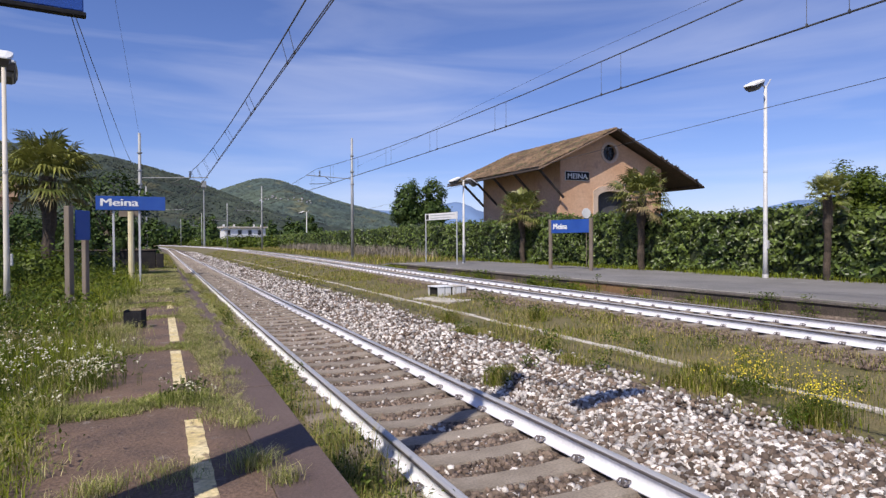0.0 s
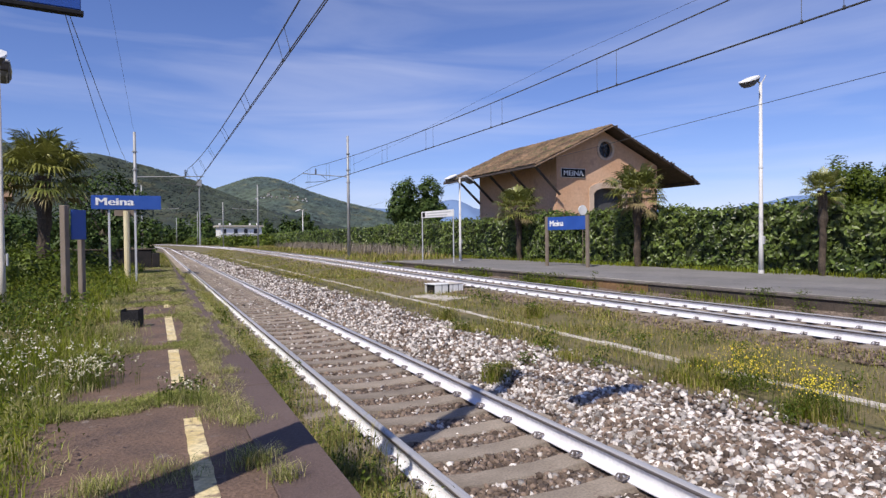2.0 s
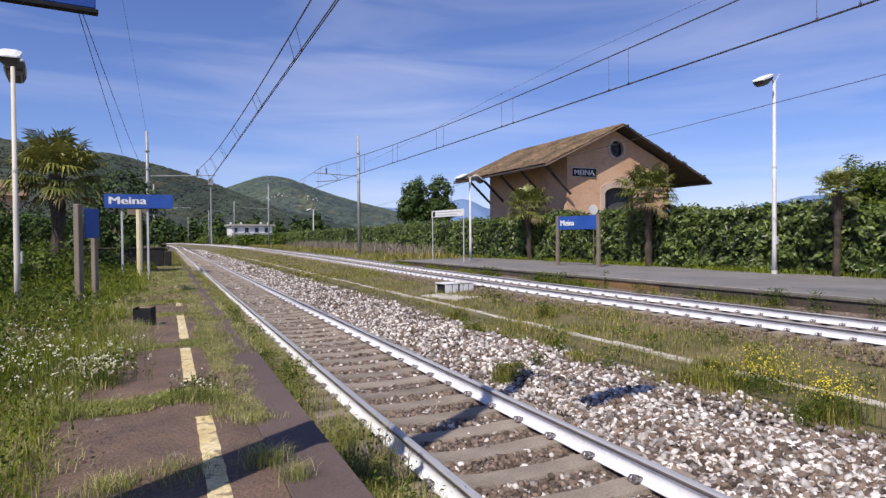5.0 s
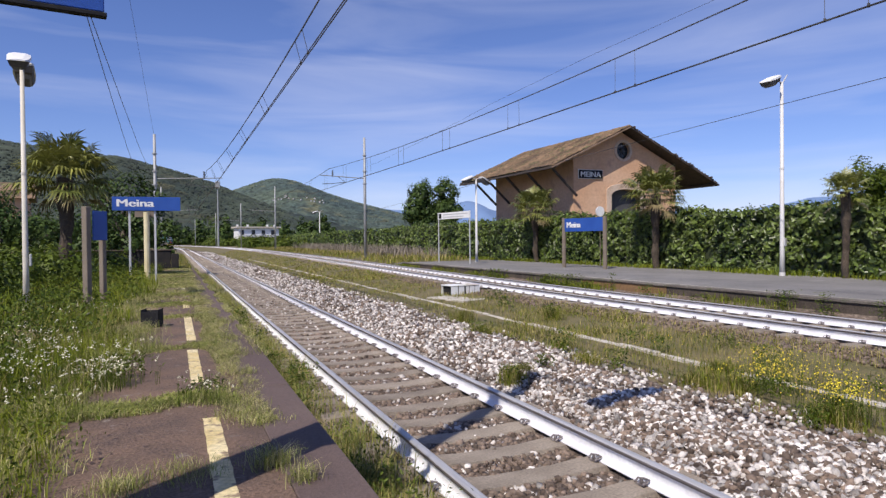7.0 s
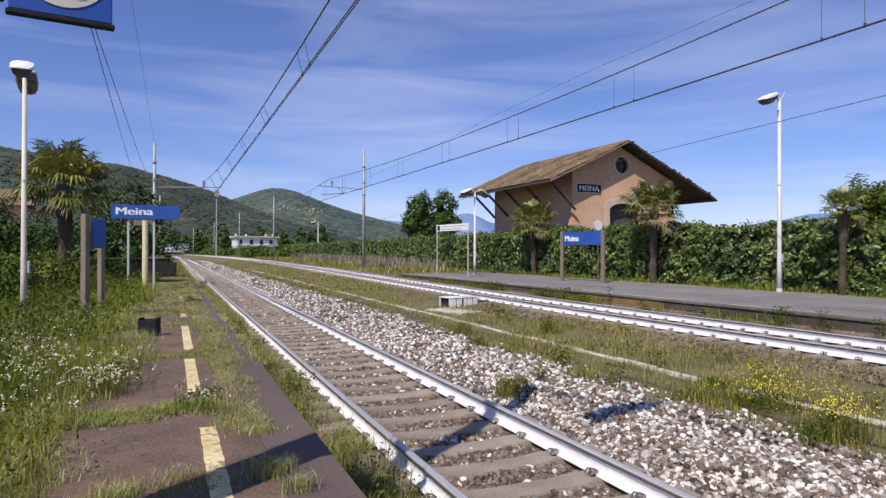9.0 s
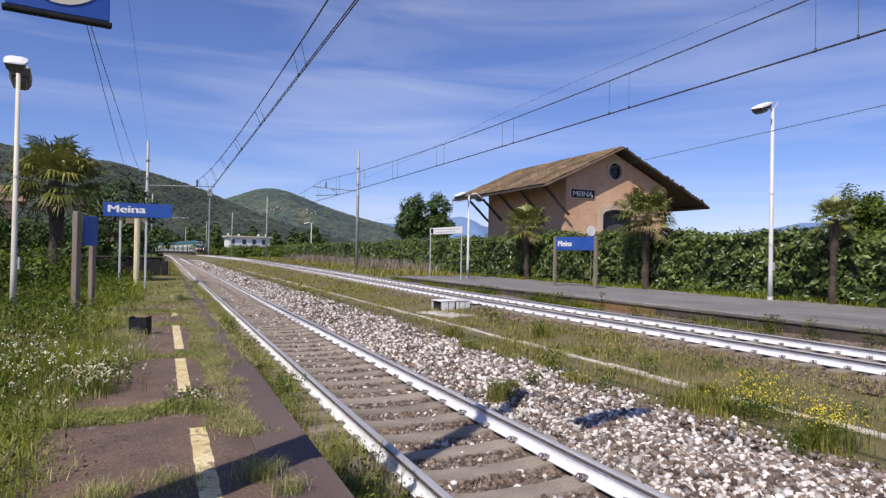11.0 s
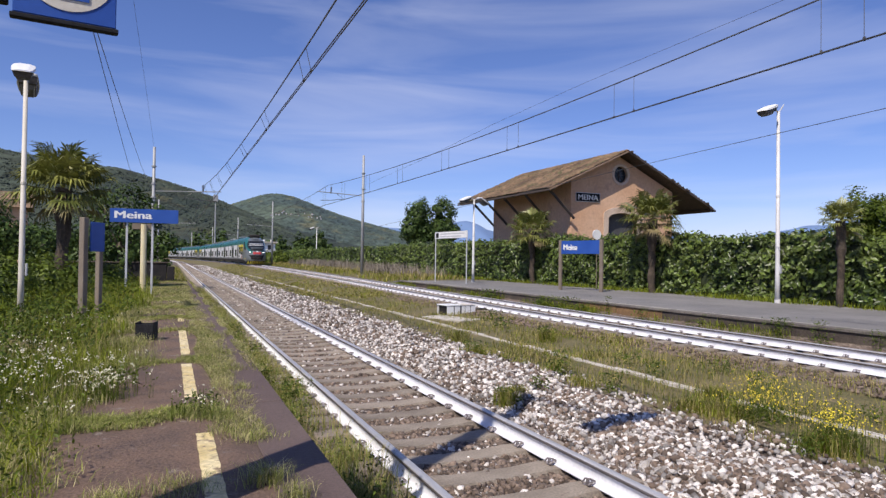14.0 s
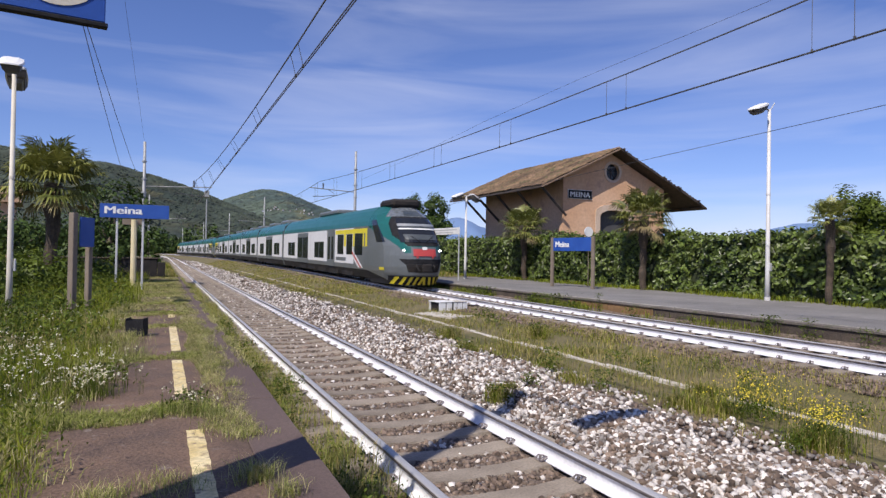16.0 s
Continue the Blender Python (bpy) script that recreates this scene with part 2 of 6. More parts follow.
def thing(name, label, category, group="", kind="", at=None):
    ob = new(name)
    ob.empty_display_size = 0.2
    if at is not None:
        ob.matrix_basis = at
    return tagged(ob, label, category, group, kind)


def box(bm, x0, x1, y0, y1, z0, z1, bevel=0.0):
    v = [bm.verts.new(c) for c in ((x0, y0, z0), (x1, y0, z0), (x1, y1, z0), (x0, y1, z0), (x0, y0, z1), (x1, y0, z1), (x1, y1, z1), (x0, y1, z1))]
    f = [bm.faces.new([v[i] for i in q]) for q in ((3, 2, 1, 0), (4, 5, 6, 7), (0, 1, 5, 4), (1, 2, 6, 5), (2, 3, 7, 6), (3, 0, 4, 7))]
    if bevel:
        edges = list({e for q in f for e in q.edges})
        bmesh.ops.bevel(bm, geom=edges, offset=bevel, segments=1, affect="EDGES")
    return bm


def one_box(*a, **k):
    return box(bmesh.new(), *a, **k)


def tube(bm, points, radii, n=8, caps=True):
    """A round tube through points."""
    rings = []
    pts = [Vector(p) for p in points]
    if not isinstance(radii, (list, tuple)):
        radii = [radii] * len(pts)
    for i, p in enumerate(pts):
        d = (pts[min(i + 1, len(pts) - 1)] - pts[max(i - 1, 0)]).normalized()
        a = d.cross(Vector((0, 0, 1)) if abs(d.z) < 0.9 else Vector((1, 0, 0))).normalized()
        b = d.cross(a)
        rings.append([bm.verts.new(p + (a * math.cos(6.28319 * k / n) + b * math.sin(6.28319 * k / n)) * radii[i]) for k in range(n)])
    for r, s in zip(rings, rings[1:]):
        for k in range(n):
            bm.faces.new((r[k], r[(k + 1) % n], s[(k + 1) % n], s[k]))
    if caps:
        bm.faces.new(rings[0][::-1]), bm.faces.new(rings[-1])
    return bm


def one_tube(*a, **k):
    return tube(bmesh.new(), *a, **k)


def words(name, text, height, material, parent, m, depth=0.004, width=None, label="", bold=0.0):
    """Lettering as a mesh; m puts its lower left corner, text runs along x and faces -y after a turn of 90 degrees about x."""
    cu = bpy.data.curves.new(name, "FONT")
    cu.body, cu.size, cu.extrude, cu.offset = text, height / 0.7, depth, 0.0
    tmp = bpy.data.objects.new(name, cu)
    scene.collection.objects.link(tmp)
    bpy.context.view_layer.update()
    me = bpy.data.meshes.new_from_object(tmp.evaluated_get(bpy.context.evaluated_depsgraph_get()))
    bpy.data.objects.remove(tmp)
    xs = [v.co.x for v in me.vertices]
    k = width / (max(xs) - min(xs)) if width else 1.0
    me.transform(Matrix.Diagonal((k, 1, 1, 1)) @ Matrix.Translation((-min(xs), 0, 0)))
    me.transform(m)
    if bold:
        bm = bmesh.new()
        for i, d in enumerate((-bold, 0.0, bold)):
            me.transform(m @ Matrix.Translation((d, 0, 0.0006 * i)) @ m.inverted())
            bm.from_mesh(me)
            me.transform(m @ Matrix.Translation((-d, 0, -0.0006 * i)) @ m.inverted())
        bm.to_mesh(me)
        bm.free()
    me.materials.clear()
    me.materials.append(material)
    ob = new(name, me)
    ob.parent = parent
    return tagged(ob, label)


def smooth01(a, b, v):
    t = min(max((v - a) / (b - a), 0.0), 1.0)
    return t * t * (3 - 2 * t)


# ---- the lie of the land ----
def bend(y):
    """The railway swings away to the side beyond the station."""
    return -max(y - 107.0, 0.0) ** 2 / 3500.0


def bend_near(y):
    """The near track swings away a little later."""
    return -max(y - 165.0, 0.0) ** 2 / 2600.0


def rail2(y):
    """Height of the far track's rails."""
    return 0.18 + 0.30 * smooth01(12, 62, y) + 0.15 * smooth01(50, 100, y)


TRACK2 = 8.4
PLAT, PLAT2 = 0.35, 0.42
END1, END2 = 37.0, 36.5


def ground_z(u, y):
    """Height of the ground u metres beside the near track's middle."""
    r2 = rail2(y)
    left = 0.22 * (1 - smooth01(END1, END1 + 8, y)) + 0.05 * smooth01(END1, END1 + 8, y)
    right = 0.30 * (1 - smooth01(END2, END2 + 6, y)) + (r2 - 0.12) * smooth01(END2, END2 + 6, y)
    pts = ((-60, 0.5), (-12, 0.3), (-2.0, left), (-1.55, -0.19), (-1.2, -0.215), (1.3, -0.215), (1.55, -0.16), (2.0, -0.09), (2.7, -0.12), (3.5, -0.2), (4.3, -0.14),
           (6.4, min(-0.06 + (r2 - 0.18), r2 - 0.2)), (7.0, r2 - 0.22), (9.8, r2 - 0.22), (10.3, right - 0.05), (17, right + 0.1), (40, 0.6), (200, 1.0))
    if u <= pts[0][0]:
        return pts[0][1]
    for (a, za), (b, zb) in zip(pts, pts[1:]):
        if u <= b:
            z = za + (zb - za) * (u - a) / (b - a)
            break
    else:
        z = pts[-1][1]
    if 1.0 < u < 3.6:
        z += 0.10 * noise.noise((u * 1.5, y * 1.5, 2.0)) * smooth01(1.0, 1.7, u) * (1 - smooth01(2.9, 3.6, u))
    return z


def rough_ground(u, y):
    z = ground_z(u, y)
    k = 0.02 if -1.3 < u < 1.3 or 6.9 < u < 9.9 else 0.05
    return z + k * (noise.noise((u * 0.9, y * 0.9, 0.3)) + 0.5 * noise.noise((u * 2.7, y * 2.7, 4.0)))


def ground():
    us = [-4500, -2500, -1200, -600, -300, -150, -80, -50, -30, -20, -14, -10] + [-8 + 0.4 * i for i in range(48)] + [11.4, 12.5, 14, 16, 17, 18, 20, 24, 30, 40, 60, 90, 150, 300, 600, 1200, 2500, 4800]
    ys = [-300, -80, -30, -12] + [-6 + 0.4 * i for i in range(90)] + [31 + i for i in range(30)] + [63 + 4 * i for i in range(60)] + [320, 360, 420, 500, 620, 800, 1100, 1600, 2400, 3500, 4900]
    verts, faces, mats = [], [], []
    for y in ys:
        for u in us:
            fade = 1.0 if abs(u) < 60 else max(0.0, 1 - (abs(u) - 60) / 240)
            yy = min(y, 300)
            verts.append((u + bend(yy) * fade, y, rough_ground(u, y)))
    w = len(us)
    for j in range(len(ys) - 1):
        for i in range(w - 1):
            faces.append((j * w + i, j * w + i + 1, (j + 1) * w + i + 1, (j + 1) * w + i))
            u = (us[i] + us[i + 1]) / 2
            mats.append(1 if -1.25 < u < 3.3 and ys[j] < 300 else 2 if 6.5 < u < 10.3 and ys[j] < 300 else 0)
    ob = arrays("ground", verts, faces, [M_GROUND_GRASS, M_BALLAST_BED, M_BALLAST_RUST], mats=mats)
    tagged(ob, "overgrown grassy soil and stone ballast beside the railway", "ground", kind="structure")
    return ob


GROUND = ground()


# ---- railway tracks ----
def rail_run(height, offset, swing, y0=-6.0, y1=300.0):
    """Sweeps the rail section along the line; returns head and web meshes' arrays."""
    step = [y0 + 2.0 * i for i in range(int((60 - y0) / 2))] + [60 + 5.0 * i for i in range(int((y1 - 60) / 5) + 1)]
    web = [(-0.075, -0.172), (-0.075, -0.160), (-0.02, -0.142), (-0.009, -0.125), (-0.009, -0.052), (-0.030, -0.040), (0.030, -0.040), (0.009, -0.052), (0.009, -0.125), (0.02, -0.142), (0.075, -0.160), (0.075, -0.172)]
    head = [(-0.034, -0.0405), (-0.036, -0.012), (-0.030, -0.003), (-0.018, 0.0), (0.018, 0.0), (0.030, -0.003), (0.036, -0.012), (0.034, -0.0405)]
    out = []
    for prof in (web, head):
        n = len(prof)
        v = [(offset + swing(y) + px, y, height(y) + pz) for y in step for px, pz in prof]
        f = [(j * n + i, j * n + (i + 1) % n, (j + 1) * n + (i + 1) % n, (j + 1) * n + i) for j in range(len(step) - 1) for i in range(n)]
        out.append((v, f, n))
    return out


def sleeper_mesh():
    bm = bmesh.new()
    sec = ((-0.15, -0.06), (-0.13, 0.0), (0.13, 0.0), (0.15, -0.06))
    prof = []
    for x, dz in ((-1.2, -0.012), (-1.19, 0.0), (-0.55, 0.0), (-0.3, -0.02), (0.3, -0.02), (0.55, 0.0), (1.19, 0.0), (1.2, -0.012)):
        prof.append([bm.verts.new((x, y, z + dz)) for y, z in sec])
    for a, b in zip(prof, prof[1:]):
        for i in range(3):
            bm.faces.new((a[i], a[i + 1], b[i + 1], b[i]))
    bm.faces.new(prof[0]), bm.faces.new(prof[-1][::-1])
    bmesh.ops.recalc_face_normals(bm, faces=bm.faces)
    me = bpy.data.meshes.new("sleeper")
    bm.to_mesh(me)
    bm.free()
    me.materials.append(M_SLEEPER)
    return me


def clip_mesh():
    """A spring clip with its bolt on the rail's foot."""
    bm = bmesh.new()
    box(bm, -0.04, 0.03, -0.032, 0.032, -0.005, 0.008)
    tube(bm, [(-0.045, -0.045, 0.01), (-0.01, -0.05, 0.035), (0.035, -0.03, 0.03), (0.03, 0.03, 0.03), (-0.01, 0.05, 0.035), (-0.045, 0.045, 0.01)], 0.009, 5)
    tube(bm, [(-0.02, 0, 0.0), (-0.02, 0, 0.05)], 0.014, 6)
    me = bpy.data.meshes.new("rail_clip")
    bm.to_mesh(me)
    bm.free()
    me.materials.append(M_CLIP)
    return me


SLEEPER, CLIP = sleeper_mesh(), clip_mesh()


def track(label, offset, height, first, near_count, swing):
    t = thing("railway_track", label, "railway track", "railway tracks", "structure")
    for side in (-0.7525, 0.7525):
        (wv, wf, n), (hv, hf, k) = rail_run(height, offset + side, swing)
        web = arrays("rail", wv, wf, M_RAIL_WHITE, t, "steel rail with white painted web")
        top = [1 if 1 <= i % k <= 5 else 0 for i in range(len(hf))]
        arrays("rail_head", hv, hf, [M_RAIL_RUST_SHADE, M_RAIL_STEEL], web, "polished steel running surface", mats=top)
    rest_v, rest_f, far_v, far_f = [], [], [], []
    base = np.array([v.co[:] for v in SLEEPER.vertices])
    quads = [tuple(p.vertices) for p in SLEEPER.polygons if len(p.vertices) == 4]
    y = first - 0.6 * 16
    i = 0
    while y < 200:
        z = height(y) - 0.172
        if i < near_count:
            s = new("sleeper", SLEEPER)
            s.parent = t
            s.matrix_basis = pose(offset + swing(y), y, z)
            if y < first + 0.6 * 40:
                for side in (-0.7525, 0.7525):
                    for inner in (-1, 1):
                        c = new("rail_clip", CLIP)
                        c.parent = t
                        c.matrix_basis = pose(offset + side + inner * 0.085, y, z + 0.012, 0, 0, 180 if inner > 0 else 0)
        if first + 0.6 * 40 <= y < 95:
            for side in (-0.7525, 0.7525):
                for inner in (-0.085, 0.085):
                    k, x = len(far_v), offset + swing(y) + side + inner
                    far_v += [(x + a, y + b, z + c) for a, b, c in ((-0.05, -0.055, 0.0), (0.05, -0.055, 0.0), (0.05, 0.055, 0.0), (-0.05, 0.055, 0.0), (-0.03, -0.04, 0.075), (0.03, -0.04, 0.075), (0.03, 0.04, 0.075), (-0.03, 0.04, 0.075))]
                    far_f += [tuple(k + q for q in f) for f in ((4, 5, 6, 7), (0, 1, 5, 4), (1, 2, 6, 5), (2, 3, 7, 6), (3, 0, 4, 7))]
        if i >= near_count:
            k = len(rest_v) * 1
            rest_v.extend(base + (offset + swing(y), y, z))
            rest_f.extend(tuple(k + a for a in q) for q in quads)
        y += 0.6
        i += 1
    tagged(arrays("sleeper_row", rest_v, rest_f, M_SLEEPER, t), kind="stuff")
    tagged(arrays("rail_clip_row", far_v, far_f, M_CLIP, t), kind="stuff")
    return t


track("near railway track with white-sided rails on concrete sleepers", 0.0, lambda y: 0.0, 3.90, 90, bend_near)
track("far railway track with white-sided rails on brown ballast", TRACK2, rail2, 6.75, 70, bend)


# ---- platforms ----
def near_platform():
    p = thing("platform", "overgrown low platform of reddish asphalt with stone kerb", "platform", kind="structure")
    rng = random.Random(3)
    # slabs of asphalt, divided by overgrown joints
    y, ys = -6.0, []
    while y < END1:
        d = 3.05 if y > 2 else 4.0
        ys.append((y, min(y + d, END1)))
        y += d
    for a, b in ys:
        bm = one_box(-3.62, -2.057, a + 0.03, b - 0.03, -0.3, PLAT + 0.004 + rng.uniform(-0.006, 0.003), 0.004)
        part("slab", bm, M_ASPHALT_RED, p)
    part("bed", one_box(-4.2, -2.04, -6, END1, -0.3, PLAT - 0.03), M_GROUND_GRASS, p)
    y = -6.0
    while y < END1:
        d = min(3.0 + rng.uniform(-0.3, 0.3), END1 - y)
        part("kerb_stone", one_box(-2.055, -1.65, y + 0.004, y + d - 0.004, -0.35, PLAT + 0.012 + rng.uniform(-0.004, 0.004), 0.006), M_KERB, p)
        y += d
    # dashes of the yellow warning line, as far as they are still there
    for a, b, x in ((3.0, 5.35, -2.41), (6.75, 8.85, -2.465), (9.7, 12.9, -2.455), (14.6, 16.4, -2.44), (19.0, 21.0, -2.44)):
        bm = bmesh.new()
        n = 30
        for i in range(n):
            y0, y1 = a + (b - a) * i / n, a + (b - a) * (i + 1) / n + 0.002
            w0, w1 = 0.062 + 0.005 * math.sin(i * 1.7 + a) * math.sin(i * 0.6 + 2 * a), 0.062 + 0.005 * math.sin((i + 1) * 1.7 + a) * math.sin((i + 1) * 0.6 + 2 * a)
            v = [bm.verts.new(c) for c in ((x - w0, y0, PLAT + 0.006), (x + w0, y0, PLAT + 0.006), (x + w1, y1, PLAT + 0.006), (x - w1, y1, PLAT + 0.006))]
            bm.faces.new(v)
        part("line_dash", bm, M_YELLOW_PAINT, p, "worn yellow painted line")
    return p


def far_platform():
    p = thing("far_platform", "grey asphalt platform with dark grimy edge beside the far track", "platform", kind="structure")
    part("surface", one_box(10.42, 17.0, -8, END2, -0.2, PLAT2, 0.01), M_ASPHALT_GREY, p)
    y = -8.0
    rng = random.Random(5)
    while y < END2:
        d = min(2.0, END2 - y)
        part("edge_stone", one_box(10.1, 10.415, y + 0.005, y + d - 0.005, PLAT2 - 0.055, PLAT2 + 0.008 + rng.uniform(-0.012, 0.006), 0.012), M_EDGE_STONE, p)
        part("face_panel", one_box(10.14, 10.40, y + 0.01, y + d - 0.01, -0.25, PLAT2 - 0.06), M_PLANK if 14.0 < y + 1 < 18.2 else M_PLAT_FACE, p)
        y += d
    part("edge_line", one_box(10.44, 10.555, -8, END2, PLAT2 - 0.02, PLAT2 + 0.005), M_PALE_LINE, p, "worn pale line along the edge")
    # ramp at the far end
    bm = bmesh.new()
    v = [bm.verts.new(c) for c in ((10.1, END2, -0.2), (17, END2, -0.2), (17, END2, PLAT2), (10.1, END2, PLAT2), (10.1, END2 + 2.5, -0.2), (17, END2 + 2.5, -0.2), (17, END2 + 2.5, 0.2), (10.1, END2 + 2.5, 0.2))]
    for q in ((4, 5, 6, 7), (3, 2, 6, 7), (0, 3, 7, 4), (1, 5, 6, 2)):
        bm.faces.new([v[i] for i in q])
    bmesh.ops.recalc_face_normals(bm, faces=bm.faces)
    part("ramp", bm, M_ASPHALT_GREY, p)
    return p


near_platform()
far_platform()


def cable_trough():
    """A line of concrete covers between the tracks."""
    t = thing("cable_trough", "long line of pale concrete cable trough covers in the grass", "cable trough", kind="structure")
    y = 1.0
    rng = random.Random(8)
    while y < 70:
        z = ground_z(4.5, y)
        if rng.random() > 0.04:
            part("cover", one_box(4.43 + rng.uniform(-0.015, 0.015), 4.56, y + 0.01, y + 0.98, z - 0.1, z + 0.036 + rng.uniform(-0.02, 0.01), 0.01), M_CONCRETE, t)
        y += 1.0


cable_trough()


# ---- goods shed ----
def goods_shed():
    """Gable end faces the platform's near end; deep eaves over the track side."""
    s = thing("goods_shed", "old salmon-plastered goods shed with deep tiled roof", "building")
    X0, X1, Y0, Y1, EAVE, RIDGE = 20.88, 29.25, 34.0, 44.6, 6.80, 8.77
    XM, ZB = 24.65, 0.5
    T = 0.4

    def gable(name, y0, y1, openings):
        """One solid gable wall with its openings cut through."""
        def prism(outline, ya, yb):
            bm = bmesh.new()
            front, back = [bm.verts.new((x, ya, z)) for x, z in outline], [bm.verts.new((x, yb, z)) for x, z in outline]
            bm.faces.new(front), bm.faces.new(back[::-1])
            for i in range(len(outline)):
                j = (i + 1) % len(outline)
                bm.faces.new((front[j], front[i], back[i], back[j]))
            bmesh.ops.recalc_face_normals(bm, faces=bm.faces)
            return bm
        wall = part(name, prism([(X0, ZB), (X1, ZB), (X1, RIDGE - (X1 - XM) * 0.469), (XM, RIDGE), (X0, RIDGE - (XM - X0) * 0.469)], y0, y1), M_PLASTER, s)
        cutters = []
        for kind, cx, cz, r, low in openings:
            if kind == "round":
                outline = [(cx + r * math.cos(6.28319 * k / 28), cz + r * math.sin(6.28319 * k / 28)) for k in range(28)]
            else:
                outline = [(cx - r, 0.0), (cx + r, 0.0)] + [(cx + r * math.cos(math.pi * k / 16), cz + 0.38 * r * math.sin(math.pi * k / 16)) for k in range(17)]
            cutters.append(part("cutter", prism(outline, y0 - 0.3, y1 + 0.3), M_PLASTER))
            mod = wall.modifiers.new("opening", "BOOLEAN")
            mod.operation, mod.object = "DIFFERENCE", cutters[-1]
        if cutters:
            bpy.context.view_layer.update()
            wall.data = bpy.data.meshes.new_from_object(wall.evaluated_get(bpy.context.evaluated_depsgraph_get()))
            wall.modifiers.clear()
            for c in cutters:
                bpy.data.objects.remove(c)
        return wall

    OC, DOOR = ("round", 24.80, 7.55, 0.56, 0), ("arch", 24.98, 4.55, 1.18, 0)
    gable("gable_wall", Y0, Y0 + T, [OC, DOOR])
    gable("gable_wall", Y1 - T, Y1, [])
    for xa in (X0, X1 - T):
        part("side_wall", one_box(xa, xa + T, Y0 + T, Y1 - T, ZB, EAVE), M_PLASTER, s)
    # round window and its ring
    ring, glass = bmesh.new(), bmesh.new()
    n = 28
    pr = []
    for k in range(n):
        a = 6.28319 * k / n
        c, d = math.cos(a), math.sin(a)
        pr.append([ring.verts.new((24.8 + r * c, y, 7.55 + r * d)) for r, y in ((0.55, Y0 + 0.1), (0.55, Y0 - 0.05), (0.72, Y0 - 0.05), (0.72, Y0 + 0.02))])
    for k in range(n):
        a, b = pr[k], pr[(k + 1) % n]
        for i in range(3):
            ring.faces.new((a[i], b[i], b[i + 1], a[i + 1]))
    part("window_surround", ring, M_SHED_TRIM, s)
    glass.faces.new([glass.verts.new((24.8 + 0.57 * math.cos(6.28319 * k / n), Y0 + 0.22, 7.55 + 0.57 * math.sin(6.28319 * k / n))) for k in range(n)])
    win = part("round_window", glass, M_TRAIN_GLASS, s)
    bars = bmesh.new()
    for k in range(4):
        a = math.pi * k / 4
        c, d = 0.56 * math.cos(a), 0.56 * math.sin(a)
        tube(bars, [(24.8 - c, Y0 + 0.19, 7.55 - d), (24.8 + c, Y0 + 0.19, 7.55 + d)], 0.022, 5)
    part("glazing_bars", bars, M_DARK_WOOD, win)
    # arched doorway
    arch = bmesh.new()
    pr = []
    outline = [(-1.18, 1.0)] + [(1.18 * math.cos(math.pi * (1 - k / 16)), 4.55 + 0.38 * 1.18 * math.sin(math.pi * k / 16)) for k in range(17)] + [(1.18, 1.0)]
    wide = [(-1.55, 1.0)] + [(1.55 * math.cos(math.pi * (1 - k / 16)), 4.55 + 0.30 + 0.45 * 1.18 * math.sin(math.pi * k / 16)) for k in range(17)] + [(1.55, 1.0)]
    for (a, b), (c, d) in zip(outline, wide):
        pr.append([arch.verts.new(v) for v in ((24.98 + a, Y0 + 0.3, b), (24.98 + a, Y0 - 0.06, b), (24.98 + c, Y0 - 0.06, d), (24.98 + c, Y0 + 0.02, d))])
    for a, b in zip(pr, pr[1:]):
        for i in range(3):
            arch.faces.new((a[i], b[i], b[i + 1], a[i + 1]))
    part("door_surround", arch, M_SHED_TRIM, s)
    part("door_leaf", one_box(23.7, 26.2, Y0 + 0.42, Y0 + 0.5, 0.5, 5.1), M_DARK_INSIDE, s, "dark door behind the stone arch")
    # roof: two slopes of tiled rows, boarded underside
    pitch = 0.469
    for side in (-1, 1):
        run = (XM - 18.65) if side < 0 else (32.3 - XM)
        ya, yb = Y0 - 0.92, Y1 + 2.1
        rows = int((yb - ya) / 0.24)
        steps = 16
        verts, faces = [], []
        per = 5
        rng = random.Random(11 + side)
        cols = rows * per + 1
        jit = [[rng.uniform(-0.02, 0.02) for _ in range(rows + 1)] for _ in range(steps + 1)]
        for i in range(steps * 2):
            d = run * ((i // 2) + (i % 2)) / steps
            lift = 0.035 if i % 2 else 0.0
            for j in range(cols):
                y = ya + (yb - ya) * j / (cols - 1)
                r = min(j // per, rows - 1)
                bulge = 0.075 * math.sin(math.pi * ((j % per) / per if j < cols - 1 else 0)) ** 0.7
                sag = 0.10 * math.sin(math.pi * (y - ya) / (yb - ya)) * math.sin(math.pi * min(d / run, 1)) 
                verts.append((XM + side * (d + jit[i // 2][r] * (1 if i % 2 else 0)), y, RIDGE + 0.28 - d * pitch + lift + bulge + jit[i // 2][r] - sag))
        for i in range(steps * 2 - 1):
            for j in range(cols - 1):
                faces.append((i * cols + j, i * cols + j + 1, (i + 1) * cols + j + 1, (i + 1) * cols + j))
        arrays("roof_tiles", verts, faces, M_ROOF_TILE, s, "weathered clay tiles in uneven rows")
        for k in range(2):
            bm = bmesh.new()
            lo, hi = RIDGE + 0.24 - k * 0.001, RIDGE + 0.14
            v = [bm.verts.new(c) for c in ((XM, ya + 0.02, lo), (XM + side * run, ya + 0.02, lo - run * pitch), (XM + side * run, ya + 0.02, hi - run * pitch), (XM, ya + 0.02, hi),
                                           (XM, yb - 0.02, lo), (XM + side * run, yb - 0.02, lo - run * pitch), (XM + side * run, yb - 0.02, hi - run * pitch), (XM, yb - 0.02, hi))]
